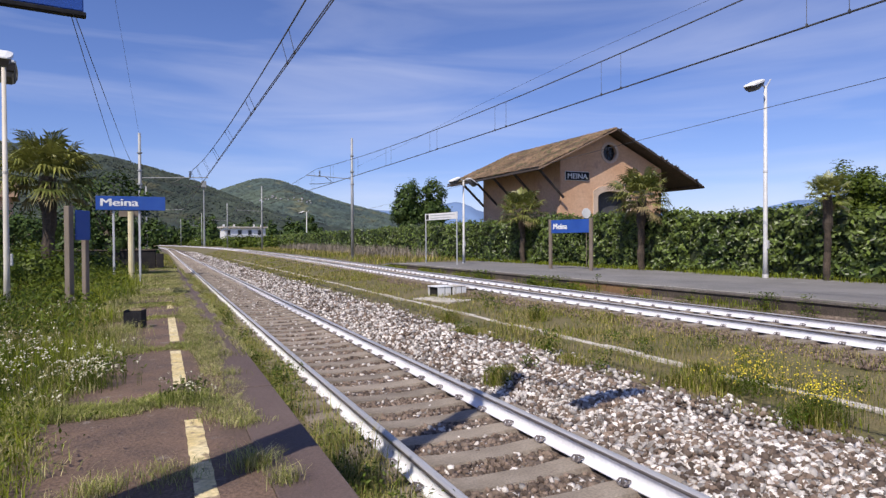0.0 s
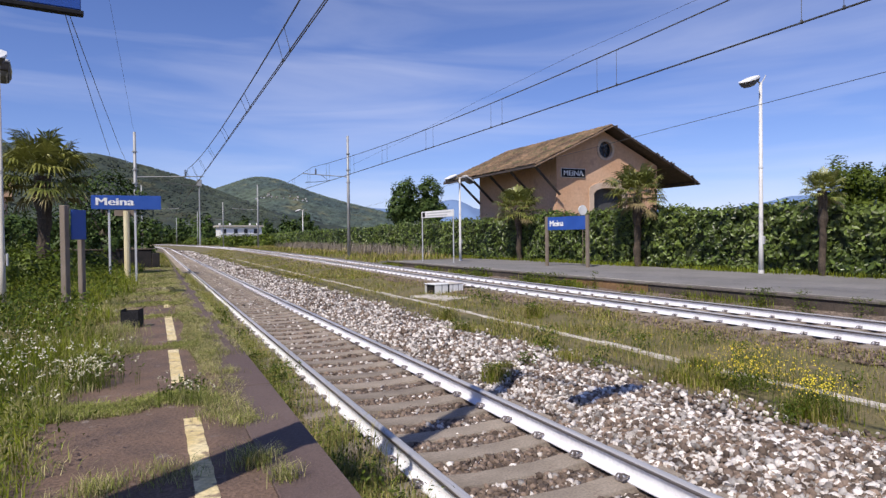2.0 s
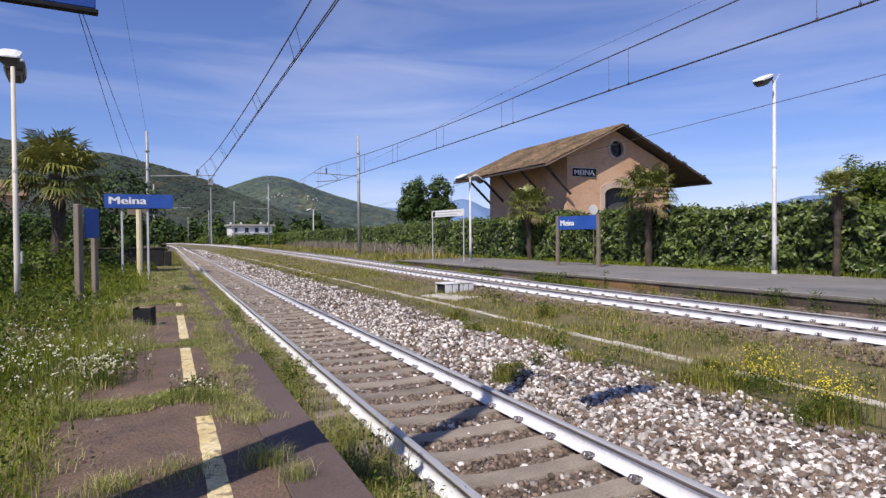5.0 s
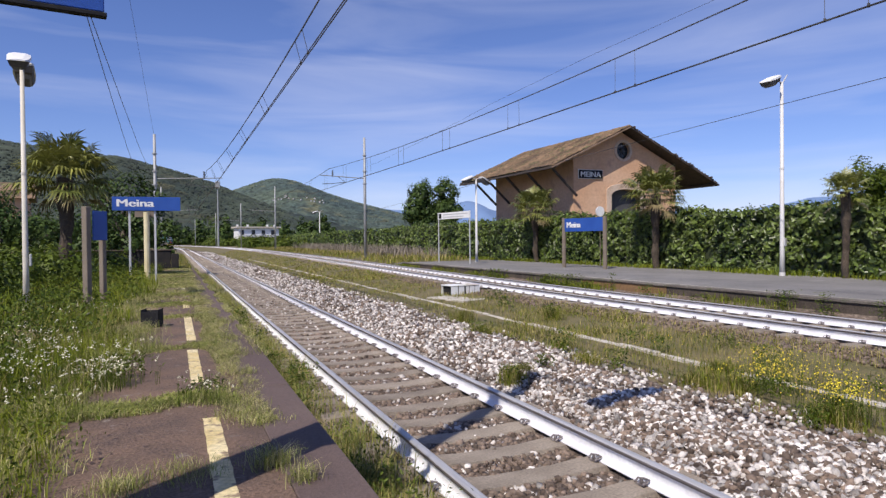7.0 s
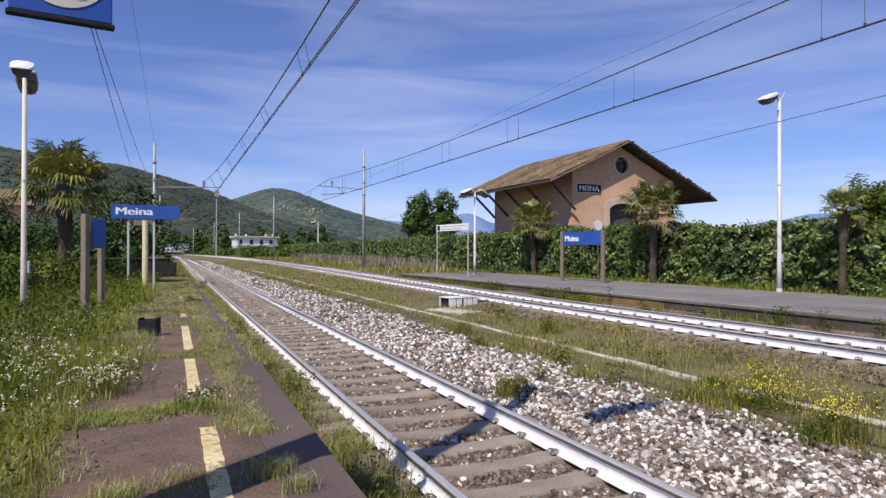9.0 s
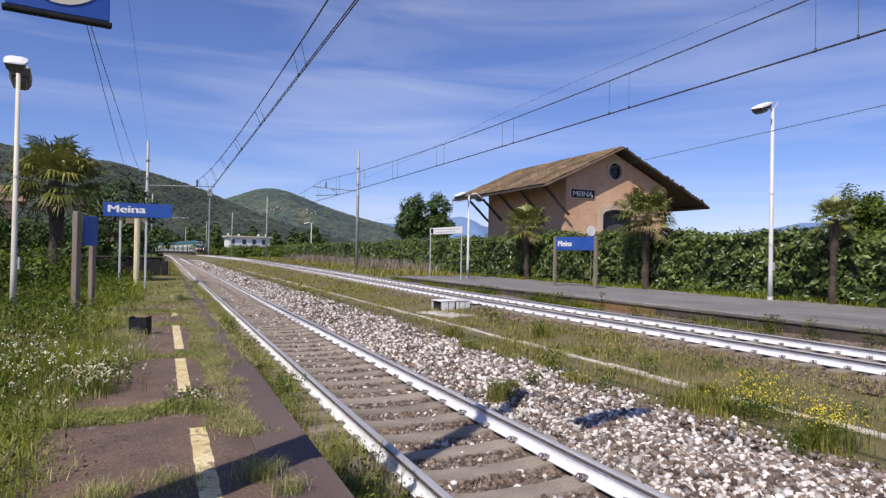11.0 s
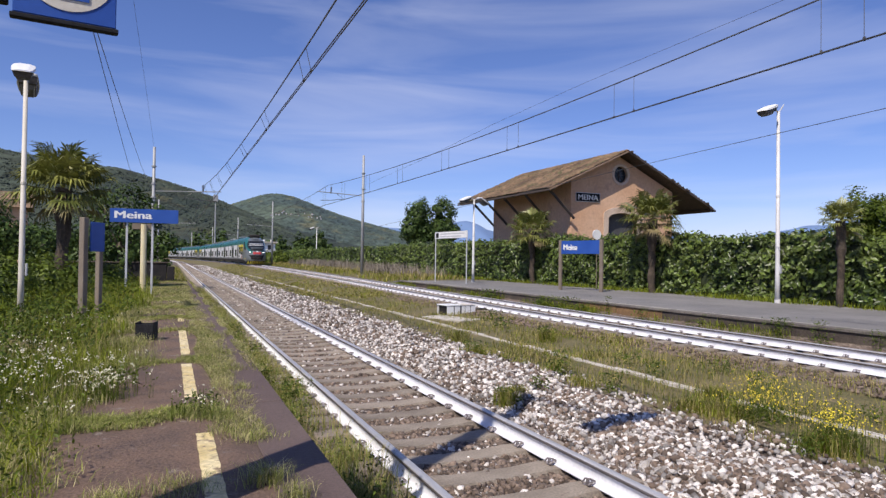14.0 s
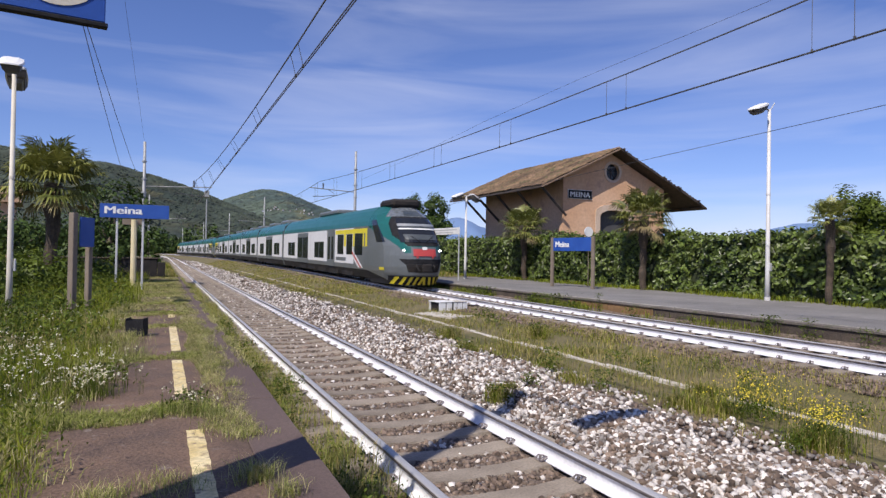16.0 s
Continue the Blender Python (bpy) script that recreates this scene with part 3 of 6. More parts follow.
            if k == 0:
                for q in ((0, 1, 2, 3), (7, 6, 5, 4), (0, 4, 5, 1), (3, 2, 6, 7), (1, 5, 6, 2)):
                    bm.faces.new([v[i] for i in q])
                bmesh.ops.recalc_face_normals(bm, faces=bm.faces)
                part("roof_deck", bm, M_DARK_WOOD, s)
            else:
                # weathered verge board along the gable
                for a in (0, 1, 2, 3):
                    v[a].co.y -= 0.02
                for a in (4, 5, 6, 7):
                    v[a].co.y = ya - 0.045
                for q in ((0, 1, 2, 3), (7, 6, 5, 4), (0, 4, 5, 1), (3, 2, 6, 7), (1, 5, 6, 2)):
                    bm.faces.new([v[i] for i in q])
                bmesh.ops.recalc_face_normals(bm, faces=bm.faces)
                part("verge_board", bm, M_VERGE if side < 0 else M_DARK_WOOD, s, "weathered verge board")
    # loose tiles that stick out over the gable
    rv = random.Random(5)
    for k in range(30):
        d = 0.25 + k * 0.243 + rv.uniform(-0.03, 0.03)
        z = RIDGE + 0.28 - d * pitch + rv.uniform(-0.02, 0.03)
        out = rv.choice((-0.06, -0.02, 0.02, 0.06, 0.17)) + rv.uniform(-0.03, 0.03)
        bm = bmesh.new()
        tube(bm, [(XM + d, Y0 - 0.92 - out, z + rv.uniform(-0.02, 0.02)), (XM + d + rv.uniform(-0.03, 0.03), Y0 - 0.70, z)], [rv.uniform(0.06, 0.085), 0.07], 6)
        part("verge_tile", bm, M_DARK_WOOD, s)
    # diagonal brackets under the eaves
    for side, wall, edge in ((-1, X0, 19.0), (1, X1, 31.9)):
        for y in () if side > 0 else (Y0 - 0.35, Y0 + 2.7, Y0 + 5.6, Y0 + 8.4, Y1 - 0.05):
            z_edge = RIDGE + 0.1 - abs(edge - XM) * pitch
            bm = bmesh.new()
            tube(bm, [(wall, y, z_edge - 1.75), (edge, y, z_edge)], 0.10, 4)
            part("bracket", bm, M_DARK_WOOD, s, "dark timber eaves bracket")
        bm = bmesh.new()
        tube(bm, [(edge, Y0 - 0.9, RIDGE + 0.1 - abs(edge - XM) * pitch), (edge, Y1 + 2.05, RIDGE + 0.1 - abs(edge - XM) * pitch)], 0.09, 4)
        part("eaves_beam", bm, M_DARK_WOOD, s)
    part("side_door", one_box(X0 - 0.05, X0 - 0.004, 40.0, 44.0, 0.5, 3.15), M_DARK_INSIDE, s, "dark bluish sliding door")
    # name board
    board = part("name_board", one_box(21.2, 23.1, Y0 - 0.07, Y0 - 0.01, 5.60, 6.20, 0.01), M_WHITE_PAINT, s, "black board with white rim and station name")
    part("board_face", one_box(21.23, 23.07, Y0 - 0.085, Y0 - 0.072, 5.63, 6.17), M_BLACK, board)
    words("lettering", "MEINA", 0.34, M_WHITE_PAINT, board, pose(21.38, Y0 - 0.09, 5.73, 90), width=1.54, bold=0.009)
    return s


goods_shed()


# ---- overhead line ----
def mast(label, x, y, height, arm_to=None, arm_z=6.2):
    z0 = ground_z(x - bend(y), y) - 0.1
    m = thing("overhead_line_mast", label, "mast", "overhead line masts", at=pose(x, y, z0))
    top = height - z0
    part("pole", one_tube([(0, 0, 0), (0, 0, top * 0.5), (0, 0, top)], [0.14, 0.115, 0.09], 10), M_GALV, m, smooth=True)
    for z in (top * 0.62, top * 0.72, top * 0.85):
        part("band", one_tube([(0, 0, z), (0, 0, z + 0.08)], 0.16, 8), M_GALV, m)
    part("foundation", one_box(-0.35, 0.35, -0.35, 0.35, -0.2, 0.16, 0.02), M_CONCRETE, m)
    if arm_to is not None:
        dx, az = arm_to - x, arm_z - z0
        s = 1 if dx > 0 else -1
        part("bracket_arm", one_tube([(0, 0, az - 0.05), (dx + 0.5 * s, 0, az + 0.12)], 0.035, 6), M_GALV, m)
        part("steady_arm", one_tube([(dx * 0.68, 0, az + 0.03), (dx * 0.50, 0, az - 0.38), (dx * 0.82, 0, az - 0.52), (dx + 0.25 * s, 0, az - 0.56)], 0.028, 6), M_WIRE, m)
        ins = bmesh.new()
        for k in range(6):
            tube(ins, [(dx * 0.82, 0, az + 0.12 + k * 0.07), (dx * 0.82, 0, az + 0.16 + k * 0.07)], 0.07, 8)
        tube(ins, [(dx * 0.82, 0, az), (dx * 0.82, 0, az + 0.55)], 0.02, 5)
        part("insulator", ins, M_WIRE, m)
    return m


mast("tall grey tubular catenary mast with bracket arm beside the far track", 11.6, 49.7, 10.1, TRACK2, 6.85)
mast("grey tubular catenary mast behind the blue name sign", -3.81, 47.0, 9.1, 0.0, 6.15)
for y, x in ((100, 11.7), (146, 10.9), (196, 8.5), (246, 4.3)):
    mast("distant grey catenary mast", x, y, 10.3, bend(y) + TRACK2, 6.5)
for y in (97, 246):
    mast("distant grey catenary mast", -4.3 + bend_near(y), y, 9.6, bend_near(y), 6.3)


def overhead_wires(label, xc, base, ys, low, high, stagger=0.0):
    """Contact wire, sagging messenger wire and droppers over a track."""
    w = thing("overhead_wires", label, "overhead wires", "overhead wires", "structure")
    zc = lambda y: 5.70 + base(y)
    for off in (-0.02, 0.02):
        part("contact_wire", one_tube([(xc(y) + off, y, zc(y)) for y in ys], 0.013, 5), M_WIRE, w)

    def zm(y):
        for a, b in zip(SPANS, SPANS[1:]):
            if a <= y <= b:
                t = (y - a) / (b - a)
                return zc(y) + low + (high - low) * (2 * t - 1) ** 2
        return zc(y) + high
    xm = lambda y: xc(y) - stagger * min(max(y, 0), 48.0) / 48.0
    fine = [ys[0] + (ys[-1] - ys[0]) * i / 160 for i in range(161)]
    part("messenger_wire", one_tube([(xm(y), y, zm(y)) for y in fine], 0.017, 5), M_WIRE, w)
    y = 1.2
    while y < min(ys[-1], 120):
        for d in (0.0, 0.8):
            part("dropper", one_tube([(xc(y), y + d, zc(y) + 0.01), (xm(y + d), y + d, zm(y + d))], 0.007, 4), M_WIRE, w)
            part("dropper_clamp", one_tube([(xc(y), y + d, zc(y) - 0.02), (xc(y), y + d, zc(y) + 0.05)], 0.026, 5), M_WIRE, w)
        y += 6.0
    return w


SPANS = (-5.0, 48.5, 98, 146, 196, 246, 300)
overhead_wires("near track's dark contact and messenger wires with droppers", lambda y: bend_near(y) - 0.05, lambda y: -0.05, [-5, 0, 10, 20, 30, 48.5, 75, 98, 125, 146, 170, 196, 246], 0.40, 1.25, 0.42)
overhead_wires("far track's dark contact and messenger wires with droppers", lambda y: TRACK2 + bend(y), lambda y: 0.3 * smooth01(12, 80, y), [-5, 0, 10, 20, 30, 49.7, 75, 98, 125, 146, 170, 196, 246], 0.86, 1.48)


def line_cable(label, pts, r=0.010):
    c = part("cable", one_tube(pts, r, 5), M_WIRE)
    return tagged(c, label, "cable", "cables", "structure")


line_cable("thin dark return cable above the far track", [(12.0, y, 8.7 - 0.9 * smooth01(20, 49, y)) for y in (-4, 4, 12, 20, 28, 38, 49.7)], 0.006)
line_cable("dark cable strung past the goods shed", [(14.0, y, 6.05 - 0.028 * y) for y in (-4, 5, 12, 20, 35, 60, 90)], 0.010)
line_cable("dark feeder cable on the mast line", [(-4.69 - 0.021 * (y - 17.6), y, 8.3 - 0.03 * y + 0.00032 * y * y) for y in (-4, 8, 16, 24, 32, 40, 47, 97)], 0.012)
line_cable("dark feeder cable on the mast line", [(-4.72 + 0.0034 * (y - 17.6), y, 8.55 - 0.03 * y + 0.00032 * y * y) for y in (-4, 8, 16, 24, 32, 40, 47, 97)], 0.012)
line_cable("thin dark earth wire on the mast line", [(-4.2 + 0.0167 * (y - 26), y, 15.05 - 0.125 * y) for y in (8, 20, 30, 40, 47)], 0.006)


# ---- platform lamps ----
M_LAMP_GLASS = surf("dusty_lamp_glass", (0.10, 0.10, 0.10), (0.15, 0.15, 0.15), 3.0, 0.3, 0.0)
M_LAMP_BODY = surf("dark_lamp_casting", (0.06, 0.055, 0.055), (0.10, 0.09, 0.085), 4.0, 0.6, 0.05)
M_POLE_OLD = surf("yellowed_white_paint", (0.54, 0.50, 0.42), (0.61, 0.57, 0.49), 2.0, 0.6, 0.05, fine_amount=0.08)


def platform_lamp(label, x, y, z, height, turn, two=True, paint=M_POLE_WHITE, reach=1.0, stout=1.0, broad=1.0, across=False):
    m = thing("platform_lamp", label, "street lamp", "platform lamps", at=pose(x, y, z, 0, 0, turn))
    part("pole", one_tube([(0, 0, 0), (0, 0, 0.9), (0, 0, height)], [0.09 * stout, 0.075 * stout, 0.052 * stout], 12), paint, m, smooth=True)
    part("pole_base", one_tube([(0, 0, 0), (0, 0, 0.12)], [0.098 * stout, 0.098 * stout], 12), paint, m)
    part("junction_box", one_box(-0.06, 0.06, -0.12, -0.075, 1.0, 1.28, 0.01), M_GREY_PAINT, m)
    part("collar", one_tube([(0, 0, height * 0.55), (0, 0, height * 0.55 + 0.06)], 0.072 * stout, 12), paint, m)
    for s, droop in ((-1, 0.06), (1, 0.14)):
        if s > 0 and not two:
            part("arm_stub", one_tube([(0, 0, height - 0.08), (0.36, 0, height + 0.28)], 0.022, 6), M_GREY_PAINT, m)
            continue
        arm = part("arm", one_tube([(0, 0, height - 0.05), (s * 0.22, 0, height + 0.02), (s * (1.4 if across else 0.50 * reach), 0, height + 0.05)], 0.028, 6), M_GREY_PAINT, m)
        place = lambda d, w: (s * (1.5 + w * broad), (0.77 - d) * reach) if across else (s * d * reach, w * broad)
        # white lid over a dark box-shaped body with a bulging glass
        tilt = lambda d: height + 0.10 - (0.30 + droop) * (d - 0.42)
        bm = bmesh.new()
        rings = []
        for d, half, h in ((0.40, 0.17, 0.03), (0.44, 0.21, 0.06), (0.75, 0.23, 0.07), (1.06, 0.20, 0.05), (1.13, 0.14, 0.02)):
            zz = tilt(d)
            rings.append([bm.verts.new((*place(d, half * e), zz + h * k)) for e, k in ((-1, -0.5), (-0.97, 0.5), (-0.5, 1.0), (0.5, 1.0), (0.97, 0.5), (1, -0.5))])
        for p, q in zip(rings, rings[1:]):
            for i in range(6):
                bm.faces.new((p[i], q[i], q[(i + 1) % 6], p[(i + 1) % 6]))
        bm.faces.new(rings[0]), bm.faces.new(rings[-1])
        bmesh.ops.recalc_face_normals(bm, faces=bm.faces)
        part("lamp_lid", bm, M_WHITE_PAINT, arm, "white lamp lid")
        for name, mat, label2, top, low, shape in (("lamp_body", M_LAMP_BODY, "dark lamp body", -0.03, -0.17, ((0.42, 0.20, 0.48, 0.17), (1.06, 0.19, 0.98, 0.15))), ("lamp_glass", M_LAMP_GLASS, "grey lamp glass", -0.172, -0.24, ((0.54, 0.15, 0.60, 0.11), (0.96, 0.14, 0.90, 0.10)))):
            bm = bmesh.new()
            (d0, h0, e0, g0), (d1, h1, e1, g1) = shape
            up = [bm.verts.new((*place(d, w), tilt(d) + top)) for d, w in ((d0, -h0), (d1, -h1), (d1, h1), (d0, h0))]
            dn = [bm.verts.new((*place(d, w), tilt(d) + low)) for d, w in ((e0, -g0), (e1, -g1), (e1, g1), (e0, g0))]
            bm.faces.new(up), bm.faces.new(dn)
            for i in range(4):
                bm.faces.new((dn[i], dn[(i + 1) % 4], up[(i + 1) % 4], up[i]))
            bmesh.ops.recalc_face_normals(bm, faces=bm.faces)
            part(name, bm, mat, arm, label2)
    return m


platform_lamp("white platform lamp post with one hood, on the far platform", 16.3, 15.25, PLAT2, 6.55, 12, two=False)
platform_lamp("white platform lamp post with two hoods near the shed", 13.9, 33.9, PLAT2, 4.95, 20)
platform_lamp("white platform lamp post with two hoods in the undergrowth", -5.79, 17.0, 0.25, 5.60, 96, paint=M_POLE_OLD, stout=0.82, reach=0.85)
platform_lamp("tall white platform lamp post in the meadow grass", -3.72, 3.1, 0.3, 7.9, 105, two=False, reach=1.9, stout=2.0, broad=0.75, across=True)
platform_lamp("distant white platform lamp post beside the line", 17.5, 95.0, 0.3, 5.9, 10, two=False)


# ---- signs ----
M_POST_BLUE = surf("dark_blue_grey_post_paint", (0.045, 0.055, 0.11), (0.07, 0.08, 0.14), 2.0, 0.5, 0.05, fine_amount=0.1)


def hanging_panel():
    """Blue pictogram panel on its own post."""
    s = thing("pictogram_panel", "blue pictogram panel with dark rim on a post", "sign", at=pose(-3.112, 3.1, 2.738, 0, 0, 8))
    part("panel", one_box(-0.19, 0.19, -0.02, 0.02, 0.016, 0.50, 0.004), M_BLUE, s)
    part("rim", one_box(-0.2, 0.2, -0.022, 0.022, -0.004, 0.015, 0.003), M_BLACK, s, "dark lower rim")
    bm = bmesh.new()
    n = 40
    bm.faces.new([bm.verts.new((0.005 + 0.178 * math.cos(6.28319 * k / n), -0.024, 0.232 + 0.178 * math.sin(6.28319 * k / n))) for k in range(n)])
    disc = part("disc", bm, M_POLE_OLD, s, "cream-white disc")
    part("symbol", one_box(-0.03, 0.085, -0.029, -0.0255, 0.105, 0.34), M_BLUE, disc)
    part("bracket", one_box(-0.30, -0.205, -0.025, 0.025, 0.045, 0.14, 0.006), M_BLACK, s, "dark clamp")
    part("bracket", one_box(-0.30, -0.205, -0.025, 0.025, 0.36, 0.44, 0.006), M_BLACK, s, "dark clamp")
    part("post", one_tube([(-0.33, 0.01, -2.46), (-0.33, 0.01, 0.52)], 0.085, 12), M_POST_BLUE, s, "dark blue-grey post", smooth=True)
    return s


hanging_panel()


def name_sign(label, x, y, z, turn, width, height, low, text_h, posts, post_mat, post_w, text_w):
    """Blue station name sign on two posts; width along its own x."""
    s = thing("station_name_sign", label, "sign", "station name signs", at=pose(x, y, z, 0, 0, turn))
    part("panel", one_box(-width / 2, width / 2, -0.03, 0.03, low, low + height, 0.006), M_BLUE, s, "blue panel")
    words("lettering", "Meina", text_h, M_WHITE_PAINT, s, pose(-width / 2 + 0.16, -0.036, low + height * 0.30, 90), width=text_w, label="white lettering", bold=0.018)
    for px, pw in posts:
        part("post", one_box(px - pw, px + pw, 0.035 if post_w else -0.045, 0.035 + 2 * pw if post_w else 0.045, -0.1, low + height * (0.7 if post_w else 1.06), 0.006), post_mat, s)
    return s


name_sign("blue station name sign on thin grey posts above tall grass", -3.55, 25.0, 0.2, -2, 2.22, 0.49, 2.71, 0.26, ((-0.57, 0.035), (0.26, 0.035)), M_GREY_PAINT, 1, 1.18)
name_sign("blue station name sign between brown posts on the far platform", 14.3, 23.75, PLAT2, -80, 2.36, 0.60, 1.66, 0.26, ((-1.26, 0.085), (1.26, 0.085)), M_BROWN_POST, 0, 0.86)


def info_board():
    b = thing("information_board", "small blue board on two brown-grey posts in tall grass", "sign", at=pose(-4.2, 15.2, 0.1, 0, 0, 58))
    part("post", one_box(-0.33, -0.19, -0.06, 0.06, -0.1, 2.42, 0.01), M_BROWN_POST, b)
    part("post", one_box(0.16, 0.28, -0.05, 0.05, -0.1, 2.30, 0.01), M_BROWN_POST, b)
    part("panel", one_box(-0.17, 0.25, -0.10, -0.065, 1.72, 2.34, 0.006), M_BLUE, b, "blue panel")
    return b


info_board()
yellow = thing("marker_post", "cream-yellow painted marker post with grey plate", "post", at=pose(-3.64, 27.0, 0.1))
part("post", one_tube([(0, 0, 0), (0, 0, 2.85)], 0.11, 10), M_CREAM_POST, yellow)
part("plate", one_box(-0.42, 0.30, 0.12, 0.15, 2.66, 2.88), M_BROWN_POST, yellow)


def notice_frame():
    f = thing("notice_frame", "white notice board on two thin posts at the platform end", "sign", at=pose(12.1, 33.2, PLAT2, 0, 0, -82))
    for px in (-1.68, 1.68):
        part("post", one_tube([(px, 0, 0), (px, 0, 2.95)], 0.035, 8), M_GREY_PAINT, f)
    p = part("panel", one_box(-1.73, 1.73, -0.03, 0.03, 2.55, 2.93, 0.006), M_WHITE_PAINT, f, "white panel")
    part("pictogram", one_box(-1.6, -1.3, -0.037, -0.031, 2.60, 2.88), M_BLACK, p)
    for k in range(2):
        part("text_bar", one_box(-1.1, 1.5 - 0.4 * k, -0.036, -0.031, 2.78 - 0.15 * k, 2.84 - 0.15 * k), M_GREY_PAINT, p)
    return f


notice_frame()


# ---- train: two five-part units, each part keyed along the far track ----
SECTION = ((0.30, 1.30), (0.70, 1.43), (0.92, 1.46), (2.95, 1.46), (3.2, 1.40), (3.5, 1.27), (3.75, 1.08), (3.95, 0.80), (4.05, 0.40), (4.07, 0.0))


def half_width(z):
    for (za, wa), (zb, wb) in zip(SECTION, SECTION[1:]):
        if z <= zb:
            return wa + (wb - wa) * (z - za) / (zb - za)
    return 0.0


NOSE = ((0.12, -0.5), (0.3, -0.65), (0.6, -0.9), (1.0, -1.0), (1.5, -0.98), (1.95, -0.85), (2.4, -0.5), (3.0, 0.1), (3.45, 0.7), (3.8, 1.4), (4.0, 2.1), (4.07, 2.7))
NOSE_LEN = 3.2


def nose_base(a, z):
    y0 = NOSE[-1][1]
    for (za, ya), (zb, yb) in zip(NOSE, NOSE[1:]):
        if z <= zb:
            y0 = ya + (yb - ya) * max(z - za, 0) / (zb - za)
            break
    w = half_width(max(z, 0.3))
    b = min(abs(a), 1.0)
    deep = min(1.75, NOSE_LEN - y0)
    back = max(abs(a) - 1.0, 0.0) / 0.25
    y = y0 + deep * b ** 3.4 + (NOSE_LEN - y0 - deep) * back
    return Vector((math.copysign(w * (0.96 * b ** 0.93 + 0.04 * back), a), y, z))


def nose_point(a, z, off=0.0):
    """A point of the cab's skin, lifted off it by off."""
    p = nose_base(a, z)
    if not off:
        return p
    n = (nose_base(a + 0.02, z) - nose_base(a - 0.02, z)).cross(nose_base(a, min(z + 0.02, 4.05)) - nose_base(a, z - 0.02))
    return p + n.normalized() * off


def cab_colour(a, z):
    """0 grey, 1 green, 2 black windscreen surround, 3 dark dome above it."""
    if a > 0.93 and z < 0.30 + (a - 0.93) * 1.2:
        return 2
    if z > 3.36:
        return 3 if a < 0.84 - (z - 3.36) * 0.35 else 1
    if z > 1.93 and a < 0.80 - max(2.42 - z, 0) * 0.62 - max(z - 3.05, 0) * 0.25:
        return 2
    if z > 1.60 + max(a - 0.58, 0) * 2.0 and (a > 0.42 or z > 1.90):
        return 1
    return 0


def nose_patch(a0, a1, z0, z1, off, n=12, m=6, trim=0.0):
    bm = bmesh.new()
    g = []
    for j in range(m + 1):
        z = z0 + (z1 - z0) * j / m
        sh = trim * (j / m)
        g.append([bm.verts.new(nose_point((a0 + (a1 - a0) * i / n) * (1 - sh), z, off)) for i in range(n + 1)])
    for r, s in zip(g, g[1:]):
        for i in range(n):
            bm.faces.new((r[i], r[i + 1], s[i + 1], s[i]))
    return bm


def side_panels(name, spans, z0, z1, x, material, parent, length, label="", bevel=0.0):
    for a, b in spans:
        for s in (-1, 1):
            xa, xb = sorted((s * (x - 0.01), s * x))
            part(name, one_box(xa, xb, a, b, z0, z1), material, parent, label)


